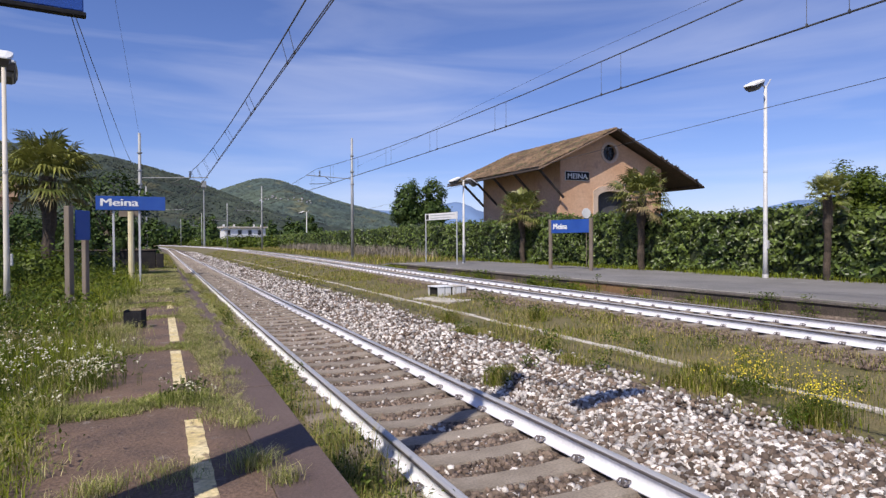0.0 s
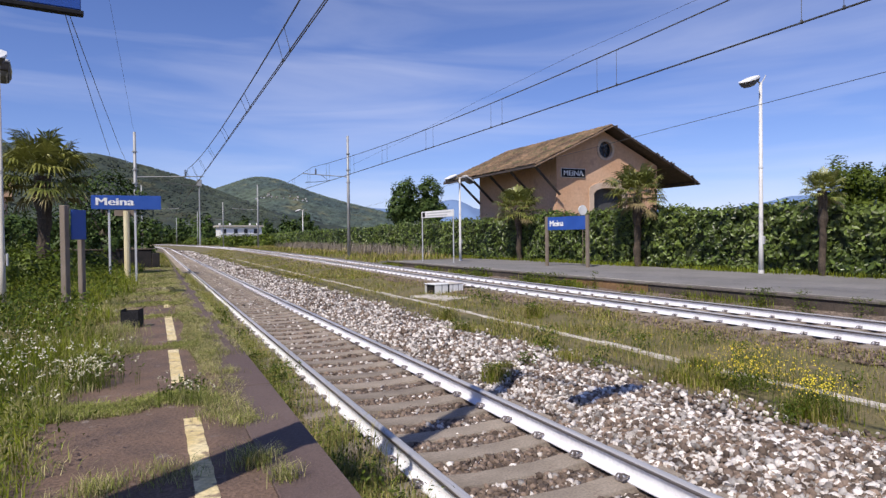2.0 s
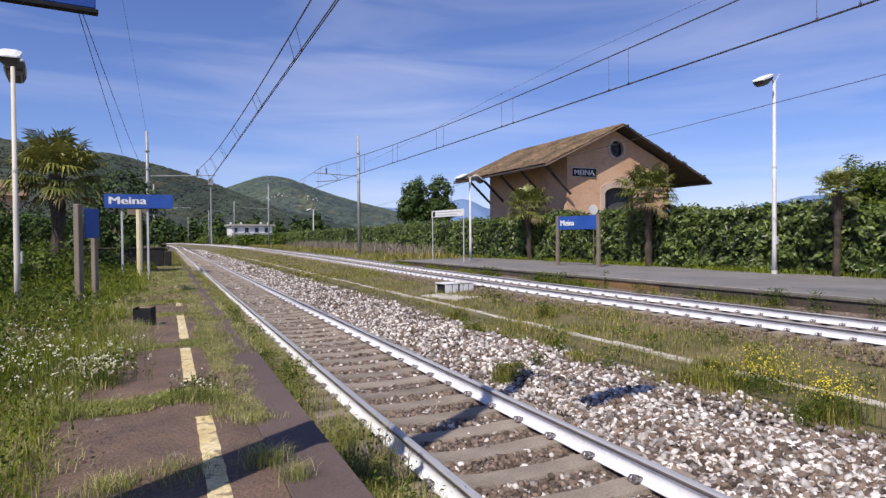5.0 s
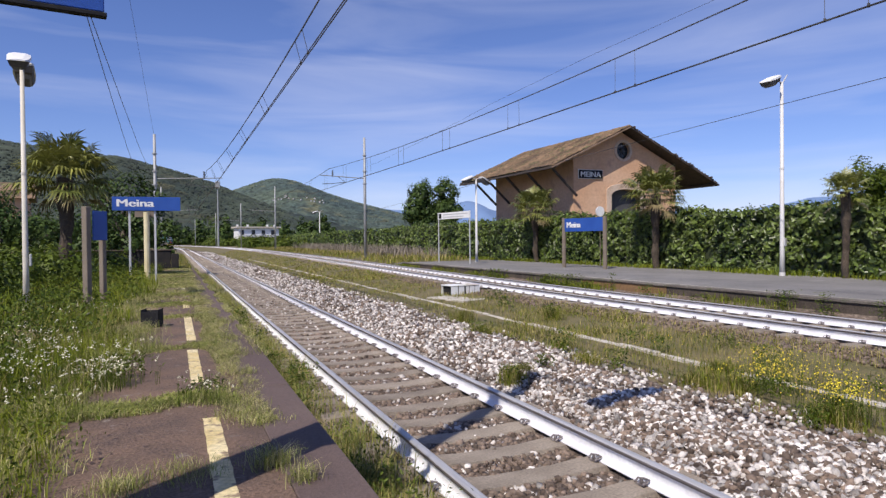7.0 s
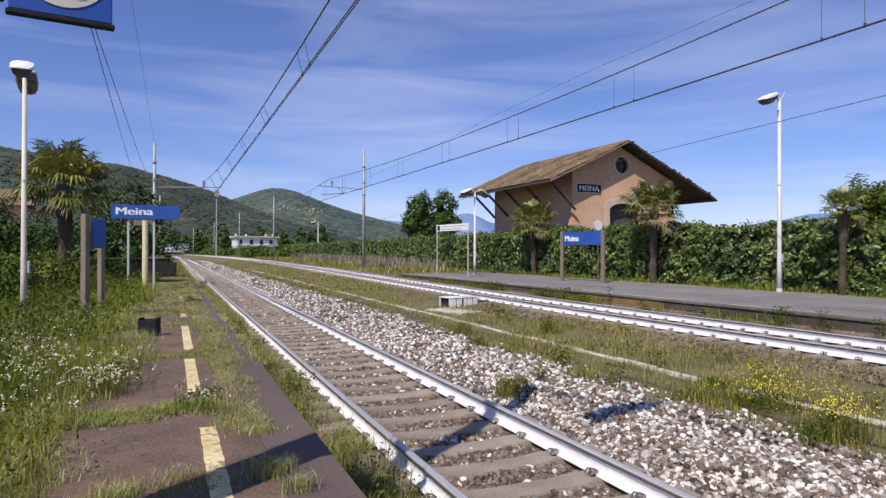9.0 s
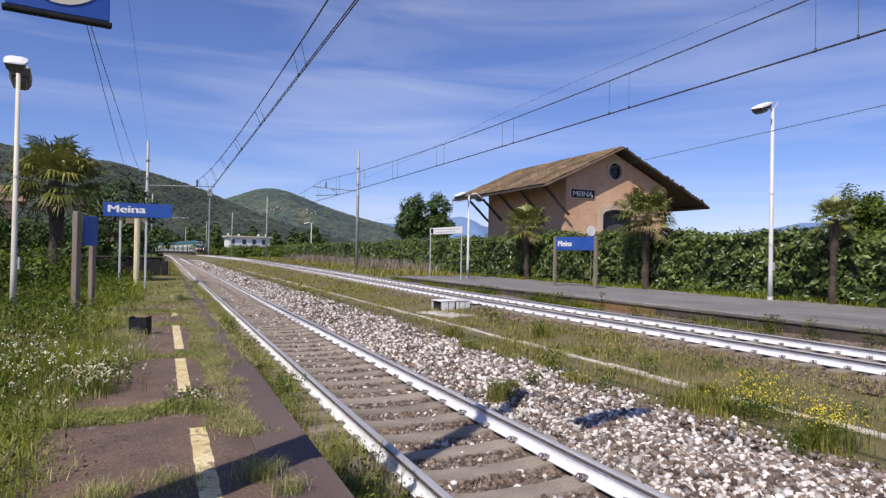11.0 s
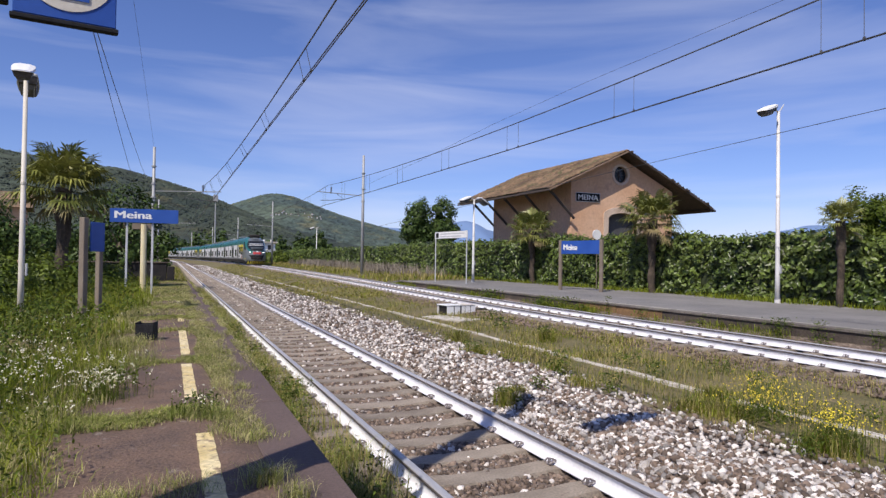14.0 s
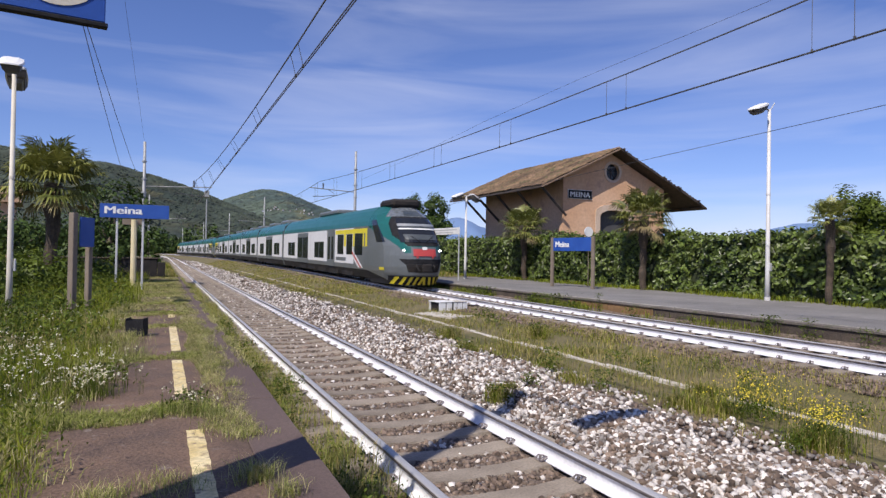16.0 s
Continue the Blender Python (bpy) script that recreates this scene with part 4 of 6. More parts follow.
def train_car(first, length, flip=False):
    """A train part; its y runs back from its front end, z from the rails."""
    c = thing("train_car", "green, white and grey electric train car" + (" with driving cab" if first else ""), "train", "train cars")
    L = length
    y0 = NOSE_LEN if first else 0.25
    zs = [z for z, _ in SECTION]
    bm = bmesh.new()
    loop = [(-w, z) for z, w in SECTION] + [(w, z) for z, w in reversed(SECTION[:-1])]
    ya = [y0, L - 0.25]
    rings = [[bm.verts.new((x, y, z)) for x, z in loop] for y in ya]
    n = len(loop)
    for i in range(n):
        f = bm.faces.new((rings[0][i], rings[0][(i + 1) % n], rings[1][(i + 1) % n], rings[1][i]))
        zc = (loop[i][1] + loop[(i + 1) % n][1]) / 2
        f.material_index = 1 if zc > 2.97 else 2 if zc < 0.6 else 0
    bm.faces.new(rings[1][::-1])
    if not first:
        bm.faces.new(rings[0])
    bmesh.ops.recalc_face_normals(bm, faces=bm.faces)
    part("body_shell", bm, [M_GREY_TRAIN, M_GREEN_TRAIN, M_DARK_TRAIN], c)
    # pale side panels, windows and doors
    if first:
        pale = [(9.75 - 6.6, 9.85), (11.85, L - 0.35)]
        small, tall, doors = [(12.7, 15.4), (22.4, 25.2)], [(17.6, 21.2)], [(10.0, 11.7)]
    else:
        pale = [(0.45, L - 0.45)]
        small, tall, doors = [(1.8, 4.7), (11.2, 13.8)], [(5.9, 9.6)], []
    if first:
        side_panels("side_panel", [(5.75, 9.85)], 0.95, 2.9, 1.466, M_WHITE_TRAIN, c, L)
        side_panels("side_panel", [pale[1]], 0.95, 2.9, 1.466, M_WHITE_TRAIN, c, L)
        side_panels("window_frame", [(3.6, 9.75)], 2.60, 2.84, 1.472, M_TRAIN_YELLOW, c, L, "yellow window surround")
        side_panels("window_frame", [(3.3, 3.6), (3.85, 4.05), (5.6, 5.9), (7.3, 7.75)], 1.9, 2.84, 1.471, M_TRAIN_YELLOW, c, L, "yellow window surround")
        side_panels("window", [(4.1, 5.5), (6.0, 7.2), (7.85, 9.2)], 1.45, 2.58, 1.475, M_TRAIN_GLASS, c, L)
        for k, mat in enumerate((M_WHITE_TRAIN, M_TRAIN_RED, M_WHITE_TRAIN)):
            for s in (-1, 1):
                bm = bmesh.new()
                o = 0.30 * k
                q = [(s * 1.4725, y, z) for y, z in ((3.9 + o, 0.78), (4.19 + o, 0.78), (6.75 + o, 2.0), (6.46 + o, 2.0))]
                bm.faces.new([bm.verts.new(v) for v in q])
                part("stripe", bm, mat, c, "slanting stripe")
        side_panels("emblem", [(7.3, 9.5)], 1.08, 1.28, 1.4745, M_GREY_TRAIN, c, L)
    else:
        side_panels("side_panel", pale, 0.95, 2.9, 1.466, M_WHITE_TRAIN, c, L)
    side_panels("window", small, 1.15, 2.2, 1.474, M_TRAIN_GLASS, c, L)
    side_panels("door_window", tall, 1.05, 2.55, 1.474, M_TRAIN_GLASS, c, L)
    side_panels("door_post", [(a + (b - a) * 0.5 - 0.06, a + (b - a) * 0.5 + 0.06) for a, b in tall], 1.0, 2.6, 1.478, M_GREY_TRAIN, c, L)
    side_panels("door", doors, 0.7, 2.8, 1.470, M_GREY_TRAIN, c, L)
    for a, b in doors:
        side_panels("door_glass", [(a + 0.2, a + 0.65), (b - 0.65, b - 0.2)], 1.1, 2.5, 1.476, M_TRAIN_GLASS, c, L)
    for a, b in tall:
        side_panels("door", [(a - 0.12, b + 0.12)], 0.72, 2.86, 1.4695, M_GREY_TRAIN, c, L, "grey door leaves")
    for a, b in small:
        side_panels("window_bar", [(a + (b - a) * 0.5 - 0.05, a + (b - a) * 0.5 + 0.05)], 1.14, 2.21, 1.476, M_GREY_TRAIN, c, L)
    side_panels("skirt_box", [(y0 + 3.0 + 3.1 * k, y0 + 5.2 + 3.1 * k) for k in range(int((L - y0 - 6.5) / 3.1))], 0.28, 0.60, 1.37, M_DARK_TRAIN, c, L)
    # underframe, bogies, gangway, roof gear
    part("underframe", one_box(-1.25, 1.25, y0 + 0.8, L - 0.5, 0.28, 0.62, 0.05), M_DARK_TRAIN, c)
    for yb in ((5.4, L - 0.3) if first else (L - 0.3,)):
        bogie = part("bogie", one_box(-1.15, 1.15, yb - 1.5, yb + 1.5, 0.25, 0.6, 0.05), M_DARK_TRAIN, c)
        for dy in (-1.0, 1.0):
            for s in (-0.75, 0.75):
                part("wheel", one_tube([(s - 0.06, yb + dy, 0.43), (s + 0.06, yb + dy, 0.43)], 0.43, 16), M_DARK_TRAIN, bogie)
    bm = one_box(-1.28, 1.28, L - 0.3, L + 0.28, 0.6, 3.7, 0.1)
    part("gangway", bm, M_DARK_TRAIN, c)
    roof = [(1.5, 3.6)] if first else [(2.0, 5.5), (9.5, 13.0)]
    for a, b in roof:
        part("roof_unit", one_box(-0.74, 0.74, a, b, 3.86, 4.28, 0.13), M_DARK_TRAIN if first else M_GREY_TRAIN, c, "dark roof equipment box")
    if first:
        part("roof_unit", one_box(-0.8, 0.8, 12.0, 17.0, 3.98, 4.28, 0.09), M_GREY_TRAIN, c)
        # cab
        bm = bmesh.new()
        zl = [0.12 + 0.0318 * i for i in range(123)] + [4.02, 4.04, 4.068]
        al = [-1.25 + 2.5 * i / 180 for i in range(181)]
        g = [[bm.verts.new(nose_point(a, z)) for a in al] for z in zl]
        for j in range(len(zl) - 1):
            for i in range(180):
                f = bm.faces.new((g[j][i], g[j][i + 1], g[j + 1][i + 1], g[j + 1][i]))
                f.smooth = True
                f.material_index = cab_colour(abs(al[i] + al[i + 1]) / 2, (zl[j] + zl[j + 1]) / 2)
        part("cab_shell", bm, [M_GREY_TRAIN, M_GREEN_TRAIN, M_BLACK, M_DOME], c, "grey and green rounded cab")
        screen = part("windscreen", nose_patch(-0.66, 0.66, 2.10, 3.26, 0.03, trim=0.06), M_TRAIN_GLASS, c, "dark windscreen")
        part("blind", nose_patch(-0.62, 0.62, 2.86, 2.98, 0.042, m=2), M_BLIND, screen, "pale half-drawn blind")
        part("blind_bar", nose_patch(-0.62, 0.62, 2.70, 2.76, 0.042, m=2), M_WHITE_PAINT, screen)
        part("blind", nose_patch(-0.62, 0.62, 2.77, 2.85, 0.042, m=2), M_SCREEN, screen)
        # paler patch on the lower glass imitates a reflection
        part("wiper_shelf", nose_patch(-0.5, 0.5, 2.22, 2.46, 0.042, m=2, trim=-0.12), M_SCREEN, screen)
        for s in (-1, 1):
            bm = bmesh.new()
            tube(bm, [nose_point(s * 0.08, 2.10, 0.05), nose_point(s * 0.30, 2.32, 0.06), nose_point(s * 0.56, 2.50, 0.05)], 0.014, 5)
            part("wiper", bm, M_BLACK, screen)
        part("display_panel", nose_patch(-0.34, 0.34, 3.40, 3.66, 0.02, m=3, trim=0.1), M_SCREEN, c, "dark grey display panel above the windscreen")
        part("nose_panel", nose_patch(-0.36, 0.36, 1.48, 1.80, 0.03, m=3), M_TRAIN_RED, c, "red panel with white badge")
        part("badge", nose_patch(-0.07, 0.07, 1.76, 1.90, 0.045, n=3, m=2), M_WHITE_PAINT, c)
        for s in (-1, 1):
            part("panel_hook", nose_patch(s * 0.24 - 0.03, s * 0.24 + 0.03, 1.38, 1.56, 0.045, n=3, m=2), M_TRAIN_RED, c)
        # flat dark patches on the skin stand in for the recess's shade
        part("coupling_recess", nose_patch(-0.50, 0.50, 0.74, 1.10, 0.012, m=3, trim=-0.15), M_DARK_TRAIN, c)
        part("recess_brow", nose_patch(-0.60, 0.60, 1.105, 1.34, 0.012, m=3, trim=-0.22), M_BLACK, c, "black wedge below the red panel")
        for s in (-1, 1):
            bm = bmesh.new()
            tube(bm, [(s * 0.38, -0.80, 1.15), (s * 0.44, -1.12, 1.0), (s * 0.36, -1.2, 0.82), (s * 0.20, -1.1, 0.78)], 0.045, 6)
            part("brake_hose", bm, M_DARK_TRAIN, c)
        cp = part("coupling", one_tube([(0, -0.7, 0.95), (0, -1.25, 0.95)], [0.16, 0.16], 10), M_DARK_TRAIN, c)
        part("coupling_face", one_box(-0.24, 0.24, -1.35, -1.26, 0.76, 1.12, 0.04), M_DARK_TRAIN, cp)
        for s in (-1, 1):
            p = nose_point(s * 0.60, 1.74, 0.03)
            part("headlight", one_tube([p + Vector((0, 0.06, 0)), p + Vector((s * 0.01, -0.03, 0))], 0.045, 12), M_HEADLIGHT, c, "lit white headlight")
            side_window = nose_patch(s * 0.955, s * 1.09, 2.12, 3.22, 0.012, n=8, m=8, trim=-0.05)
            part("cab_side_window", side_window, M_TRAIN_GLASS, c)
        part("snow_plough", nose_patch(-0.93, 0.93, 0.14, 0.56, 0.03, m=2), M_BLACK, c, "black plough with yellow chevrons")
        for k in range(10):
            a = -0.84 + 1.68 * k / 9
            lean = 0.09 * (1 if a < 0 else -1)
            bm = bmesh.new()
            q = [nose_point(a - 0.045, 0.16, 0.05), nose_point(a + 0.045, 0.16, 0.05), nose_point(a + 0.045 + lean, 0.54, 0.05), nose_point(a - 0.045 + lean, 0.54, 0.05)]
            bm.faces.new([bm.verts.new(v) for v in q])
            part("chevron", bm, M_TRAIN_YELLOW, c, "yellow chevron")
        part("number_plate", nose_patch(-1.06, -0.99, 0.78, 0.92, 0.02, n=3, m=2), M_TRAIN_YELLOW, c)
    return c


LEN_A, LEN_B = 27.7, 16.1
LAYOUT = ["A", "B", "B", "B", "Z", "A", "B", "B", "B", "Z"]
lead, middle = train_car(True, LEN_A), train_car(False, LEN_B)
CARS, used = [], set()
at_m = 0.0
for k in LAYOUT:
    src = middle if k == "B" else lead
    ob = src if src not in used else copy_thing(src, Matrix.Identity(4))
    if ob is not src:
        for o in ob.children_recursive:
            if o.name.startswith("headlight"):
                o.data = o.data.copy()
                o.data.materials[0] = M_GREY_PAINT
                o["label"] = "unlit headlight"
    used.add(src)
    L = LEN_B if k == "B" else LEN_A
    CARS.append((ob, at_m, L, k == "Z"))
    at_m += L + (0.6 if k == "Z" else 0.0)


def motions():
    """The train runs in along the far track and begins to brake at the end."""
    for ob, start, L, turned in CARS:
        rows = []
        for i in range(33):
            t = i * 0.5
            y = 26.6 + 32.7 * (16.0 - t) + 1.25 * max(2.0 * t - 31.0, 0.0) ** 2 + start
            a = Vector((TRACK2 + bend(y), y, rail2(y)))
            slope = (bend(y + L) - bend(y)) / L
            yb = y + L / math.sqrt(1 + slope * slope)
            b = Vector((TRACK2 + bend(yb), yb, rail2(yb)))
            way = (b - a).normalized()
            if turned:
                a, way = b, -way
            right = way.cross(Vector((0, 0, 1))).normalized()
            up = right.cross(way)
            m = Matrix((right, way, up)).transposed().to_4x4()
            m.translation = a
            rows.append((t, m))
        walk(ob, rows)


# ---- greenery ----
M_GRASS = surf("fresh_grass", (0.098, 0.148, 0.009), (0.205, 0.232, 0.020), 0.8, 0.6, 0.0, fine=6, fine_amount=0.2, rand=0.45, translucent=0.3, spec=0.2)
M_GRASS_MAT = surf("straw_grass_mat", (0.30, 0.285, 0.11), (0.46, 0.41, 0.21), 0.9, 0.8, 0.0, fine=6, fine_amount=0.2, rand=0.4, translucent=0.3, spec=0.2)
M_GRASS_SOFT = surf("soft_green_grass", (0.15, 0.19, 0.035), (0.30, 0.32, 0.085), 0.9, 0.7, 0.0, fine=6, fine_amount=0.2, rand=0.4, translucent=0.3, spec=0.2)
M_GRASS_DRY = surf("dry_grass", (0.26, 0.225, 0.065), (0.37, 0.31, 0.12), 0.8, 0.7, 0.0, fine=6, fine_amount=0.2, rand=0.4, translucent=0.25, spec=0.2)
M_WEED = surf("weed_leaf", (0.046, 0.078, 0.009), (0.105, 0.138, 0.017), 0.9, 0.5, 0.0, fine=6, fine_amount=0.2, rand=0.45, translucent=0.25, spec=0.2)
M_HEDGE = surf("hedge_leaf", (0.036, 0.062, 0.012), (0.112, 0.152, 0.030), 0.5, 0.36, 0.0, fine=5, fine_amount=0.25, rand=0.75, translucent=0.2, spec=0.38)
M_TREE_LEAF = surf("tree_leaf", (0.032, 0.062, 0.015), (0.072, 0.112, 0.026), 0.4, 0.5, 0.0, fine=5, fine_amount=0.2, rand=0.45, translucent=0.2, spec=0.2)
M_CORE = surf("hedge_inner_shade", (0.018, 0.028, 0.010), (0.035, 0.045, 0.015), 2.0, 0.9, 0.3)
M_PALM_LEAF = surf("palm_leaf", (0.048, 0.078, 0.016), (0.25, 0.25, 0.06), 0.7, 0.4, 0.0, fine=5, fine_amount=0.2, rand=0.4, translucent=0.15)
M_PALM_DRY = surf("dry_palm_leaf", (0.26, 0.22, 0.09), (0.20, 0.15, 0.07), 0.8, 0.6, 0.0, rand=0.3)
M_PALM_TRUNK = surf("fibrous_palm_trunk", (0.045, 0.034, 0.024), (0.085, 0.062, 0.043), 5.0, 0.95, 0.9, fine=30, fine_amount=0.5)
M_BARK = surf("grey_bark", (0.10, 0.08, 0.06), (0.17, 0.14, 0.11), 4.0, 0.9, 0.7, fine=25, fine_amount=0.35)
M_GRASS_GREY = surf("withered_grey_stalks", (0.17, 0.145, 0.115), (0.24, 0.205, 0.16), 0.8, 0.8, 0.0, fine=6, rand=0.3)
M_WHITE_PETAL = surf("white_petals", (0.62, 0.59, 0.45), (0.50, 0.48, 0.33), 2.0, 0.7, 0.0, rand=0.2)
M_YELLOW_PETAL = surf("yellow_petals", (0.72, 0.60, 0.03), (0.62, 0.48, 0.03), 2.0, 0.7, 0.0, rand=0.2)
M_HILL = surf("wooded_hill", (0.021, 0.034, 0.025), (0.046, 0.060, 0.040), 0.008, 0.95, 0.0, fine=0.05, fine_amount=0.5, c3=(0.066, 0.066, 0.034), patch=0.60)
# no air volume: distance haze is mixed into these two base colours
M_HILL_FAR = surf("hazed_wooded_hill", (0.042, 0.066, 0.062), (0.070, 0.095, 0.068), 0.006, 0.95, 0.0, fine=0.06, fine_amount=0.55, c3=(0.10, 0.105, 0.06), patch=0.58)
M_MOUNTAIN = surf("haze_blue_mountain", (0.125, 0.20, 0.36), (0.145, 0.23, 0.39), 0.001, 1.0, 0.0, fine=0.006, fine_amount=0.08)


def leaf_cards(centers, normals, size, rng, fold=0.25, slim=0.62):
    """Folded leaves at centers, roughly facing normals."""
    n = len(centers)
    nr = normals / (np.linalg.norm(normals, axis=1, keepdims=True) + 1e-9)
    ref = rng.normal(size=(n, 3))
    a = np.cross(nr, ref)
    a /= np.linalg.norm(a, axis=1, keepdims=True) + 1e-9
    b = np.cross(nr, a)
    s = size * rng.uniform(0.65, 1.3, (n, 1))
    tip, tail = centers + a * s * 0.5, centers - a * s * 0.5
    l, r = centers + b * s * 0.5 * slim + nr * s * fold * 0.5, centers - b * s * 0.5 * slim + nr * s * fold * 0.5
    v = np.stack([tail, l, tip, r], 1).reshape(-1, 3)
    i = np.arange(n)[:, None] * 4
    f = np.concatenate([i + [0, 1, 2], i + [0, 2, 3]], 1).reshape(-1, 3)
    return v, f


def blades(base, height, width, lean, rng):
    """Bent grass blades."""
    n = len(base)
    ang = rng.uniform(0, 6.283, n)
    d = np.stack([np.cos(ang), np.sin(ang), np.zeros(n)], 1)
    side = np.stack([-np.sin(ang), np.cos(ang), np.zeros(n)], 1)
    h = np.asarray(height).reshape(-1, 1) * rng.uniform(0.5, 1.25, (n, 1))
    w = width * rng.uniform(0.6, 1.4, (n, 1)) * 0.5
    up = np.array([0, 0, 1.0])
    out = d * h * lean * rng.uniform(0.1, 1.0, (n, 1))
    mid, tip = base + up * h * 0.55 + out * 0.35, base + up * h * (1 - 0.2 * lean) + out
    v = np.stack([base - side * w, base + side * w, mid - side * w * 0.8, mid + side * w * 0.8, tip], 1).reshape(-1, 3)
    i = np.arange(n)[:, None] * 5
    f = np.concatenate([i + [0, 1, 3], i + [0, 3, 2], i + [2, 3, 4]], 1).reshape(-1, 3)
    return v, f


def stuff(name, label, category, pieces, material):
    v, f, k = [], [], 0
    for pv, pf in pieces:
        v.append(pv), f.append(pf + k)
        k += len(pv)
    return tagged(arrays(name, np.concatenate(v), np.concatenate(f), material), label, category, kind="stuff")


def scatter(rng, n, x0, x1, y0, y1, keep=None, clump=0.0, scale=1.0, z=None, bias=1.0):
    """n points on the ground; more of them near y0 where bias is above 1; clump thins them by a noise field."""
    x = rng.uniform(x0, x1, n)
    y = y0 + (y1 - y0) * rng.uniform(0, 1, n) ** bias
    ok = np.ones(n, bool)
    if keep is not None:
        ok &= keep(x, y)
    if clump:
        f = np.array([noise.noise((a * scale, b * scale, 7.7)) for a, b in zip(x, y)])
        ok &= f > rng.uniform(-0.6, 0.6, n) * (1 - clump) + clump * 0.25 - 0.1
    x, y = x[ok], y[ok]
    zz = np.array([ground_z(a, b) for a, b in zip(x, y)]) if z is None else np.full(len(x), z)
    bend_x = np.array([bend(b) for b in y])
    return np.stack([x + bend_x, y, zz], 1)


RG = np.random.default_rng(12)


def taller(p, near, far, y0, y1):
    return near + (far - near) * np.clip((p[:, 1] - y0) / (y1 - y0), 0, 1)


def grasses():
    R = RG
    # tall meadow behind the platform
    pieces = []
    for n, y0, y1, w, h in ((24000, 1.8, 7, 0.006, 0.27), (26000, 5, 14, 0.008, 0.36), (20000, 12, 36, 0.013, 0.58)):
        p = scatter(R, n, -9.5, -3.15, y0, y1, keep=lambda x, y: x < -3.35 - 0.25 * np.sin(y * 1.3) - 0.25 * np.sin(y * 0.47 + 1), clump=0.25, scale=0.7, z=0.26)
        pieces.append(blades(p, np.full(len(p), h), w, 0.95, R))
    p = scatter(R, 20000, -5.4, -3.3, 2.2, 10, keep=lambda x, y: x < -3.42 - 0.2 * np.sin(y * 1.3) - 0.2 * np.sin(y * 0.47 + 1), clump=0.3, scale=1.0, z=0.27)
    pieces.append(blades(p, np.full(len(p), 0.27), 0.006, 1.1, R))
    stuff("meadow_grass", "tall fresh green grass behind the platform", "grass", pieces, M_GRASS)
    p = scatter(R, 15000, -8, -3.35, 2.0, 30, clump=0.35, scale=0.6, z=0.28, bias=1.4)
    p[:, 0] -= np.maximum(p[:, 1] - 15, 0) * 0.05
    stuff("dry_meadow_grass", "dry yellowish grass stalks among the meadow", "grass", [blades(p, np.full(len(p), 0.45), 0.005, 0.7, R)], M_GRASS_DRY)
    # weeds with broad leaves
    pieces = []
    for cx, cy, r, k, hgt in ((1.45, 7.35, 0.13, 120, 0.24), (3.3, 8.9, 0.16, 170, 0.46), (3.35, 7.6, 0.18, 130, 0.34), (2.1, 7.6, 0.16, 110, 0.2), (4.6, 8.1, 0.2, 110, 0.3), (5.2, 6.6, 0.25, 130, 0.3), (10.0, 7.9, 0.25, 160, 0.42), (9.95, 10.1, 0.32, 300, 0.50), (10.0, 9.2, 0.2, 120, 0.5), (9.9, 14.6, 0.25, 120, 0.35), (9.95, 18.6, 0.6, 320, 0.45), (9.95, 19.8, 0.5, 260, 0.42), (9.9, 24.0, 0.7, 300, 0.45), (10.05, 16.3, 0.12, 60, 0.55), (3.25, 4.4, 0.16, 160, 0.22), (4.0, 5.5, 0.4, 420, 0.24), (3.62, 4.42, 0.26, 480, 0.26), (2.95, 11.5, 0.25, 160, 0.3), (5.3, 12.4, 0.2, 150, 0.4), (4.9, 9.2, 0.3, 120, 0.2), (5.6, 15.2, 0.3, 120, 0.3), (5.0, 4.9, 0.3, 140, 0.2), (6.3, 17, 0.4, 120, 0.3), (5.9, 7.9, 0.3, 120, 0.2), (-2.42, 6.2, 0.2, 130, 0.16), (-3.2, 7.3, 0.3, 220, 0.25), (9.85, 9.0, 0.2, 100, 0.25), (9.9, 12.5, 0.25, 120, 0.25), (9.9, 17.5, 0.3, 140, 0.3), (9.9, 20.0, 0.3, 140, 0.3)):
        z0 = PLAT if cx < -2 else ground_z(cx, cy)
        c = np.stack([cx + R.normal(0, r * 0.5, k), cy + R.normal(0, r * 0.5, k), z0 + hgt * R.uniform(0.05, 1, k)], 1)
        pieces.append(leaf_cards(c, R.normal(size=(k, 3)) + [0, -0.3, 1.0], 0.035 + 0.003 * cy, R, slim=0.35))
    for _ in range(400):
        y = 3.2 + 25 * R.uniform() ** 1.3
        x = -3.55 - R.uniform() ** 0.8 * (2.0 + 0.12 * y) - 0.2 * math.sin(y)
        hgt, k = R.uniform(0.25, 0.7), int(R.uniform(25, 60))
        c = np.stack([x + R.normal(0, 0.14, k), y + R.normal(0, 0.14, k), 0.28 + hgt * R.uniform(0.05, 1, k)], 1)
        pieces.append(leaf_cards(c, R.normal(size=(k, 3)) + [0, -0.3, 0.35], 0.018 + 0.005 * y, R, slim=0.42))
    stuff("weeds", "leafy green weeds in the meadow beside the platform", "weeds", pieces, M_WEED)
    # grass on the platform: a soft mat between the line and the kerb, in the joints, along the back edge
    pieces, dry = [], []
    for out, n, h, share in ((pieces, 40000, 0.055, 0.55), (dry, 52000, 0.062, 0.45)):
        p = scatter(R, n, -2.33, -1.90, 5.0, 36, keep=lambda x, y: (x < -1.97 + 0.05 * np.sin(y * 2.3) + 0.05 * np.sin(y * 5.1)) & (x > -2.30 + 0.06 * np.sin(y * 1.7 + 1)), clump=0.08, scale=1.6, z=PLAT - 0.008, bias=1.5)
        out.append(blades(p, taller(p, h, h * 1.6, 4, 20), 0.0034, 1.9, R))
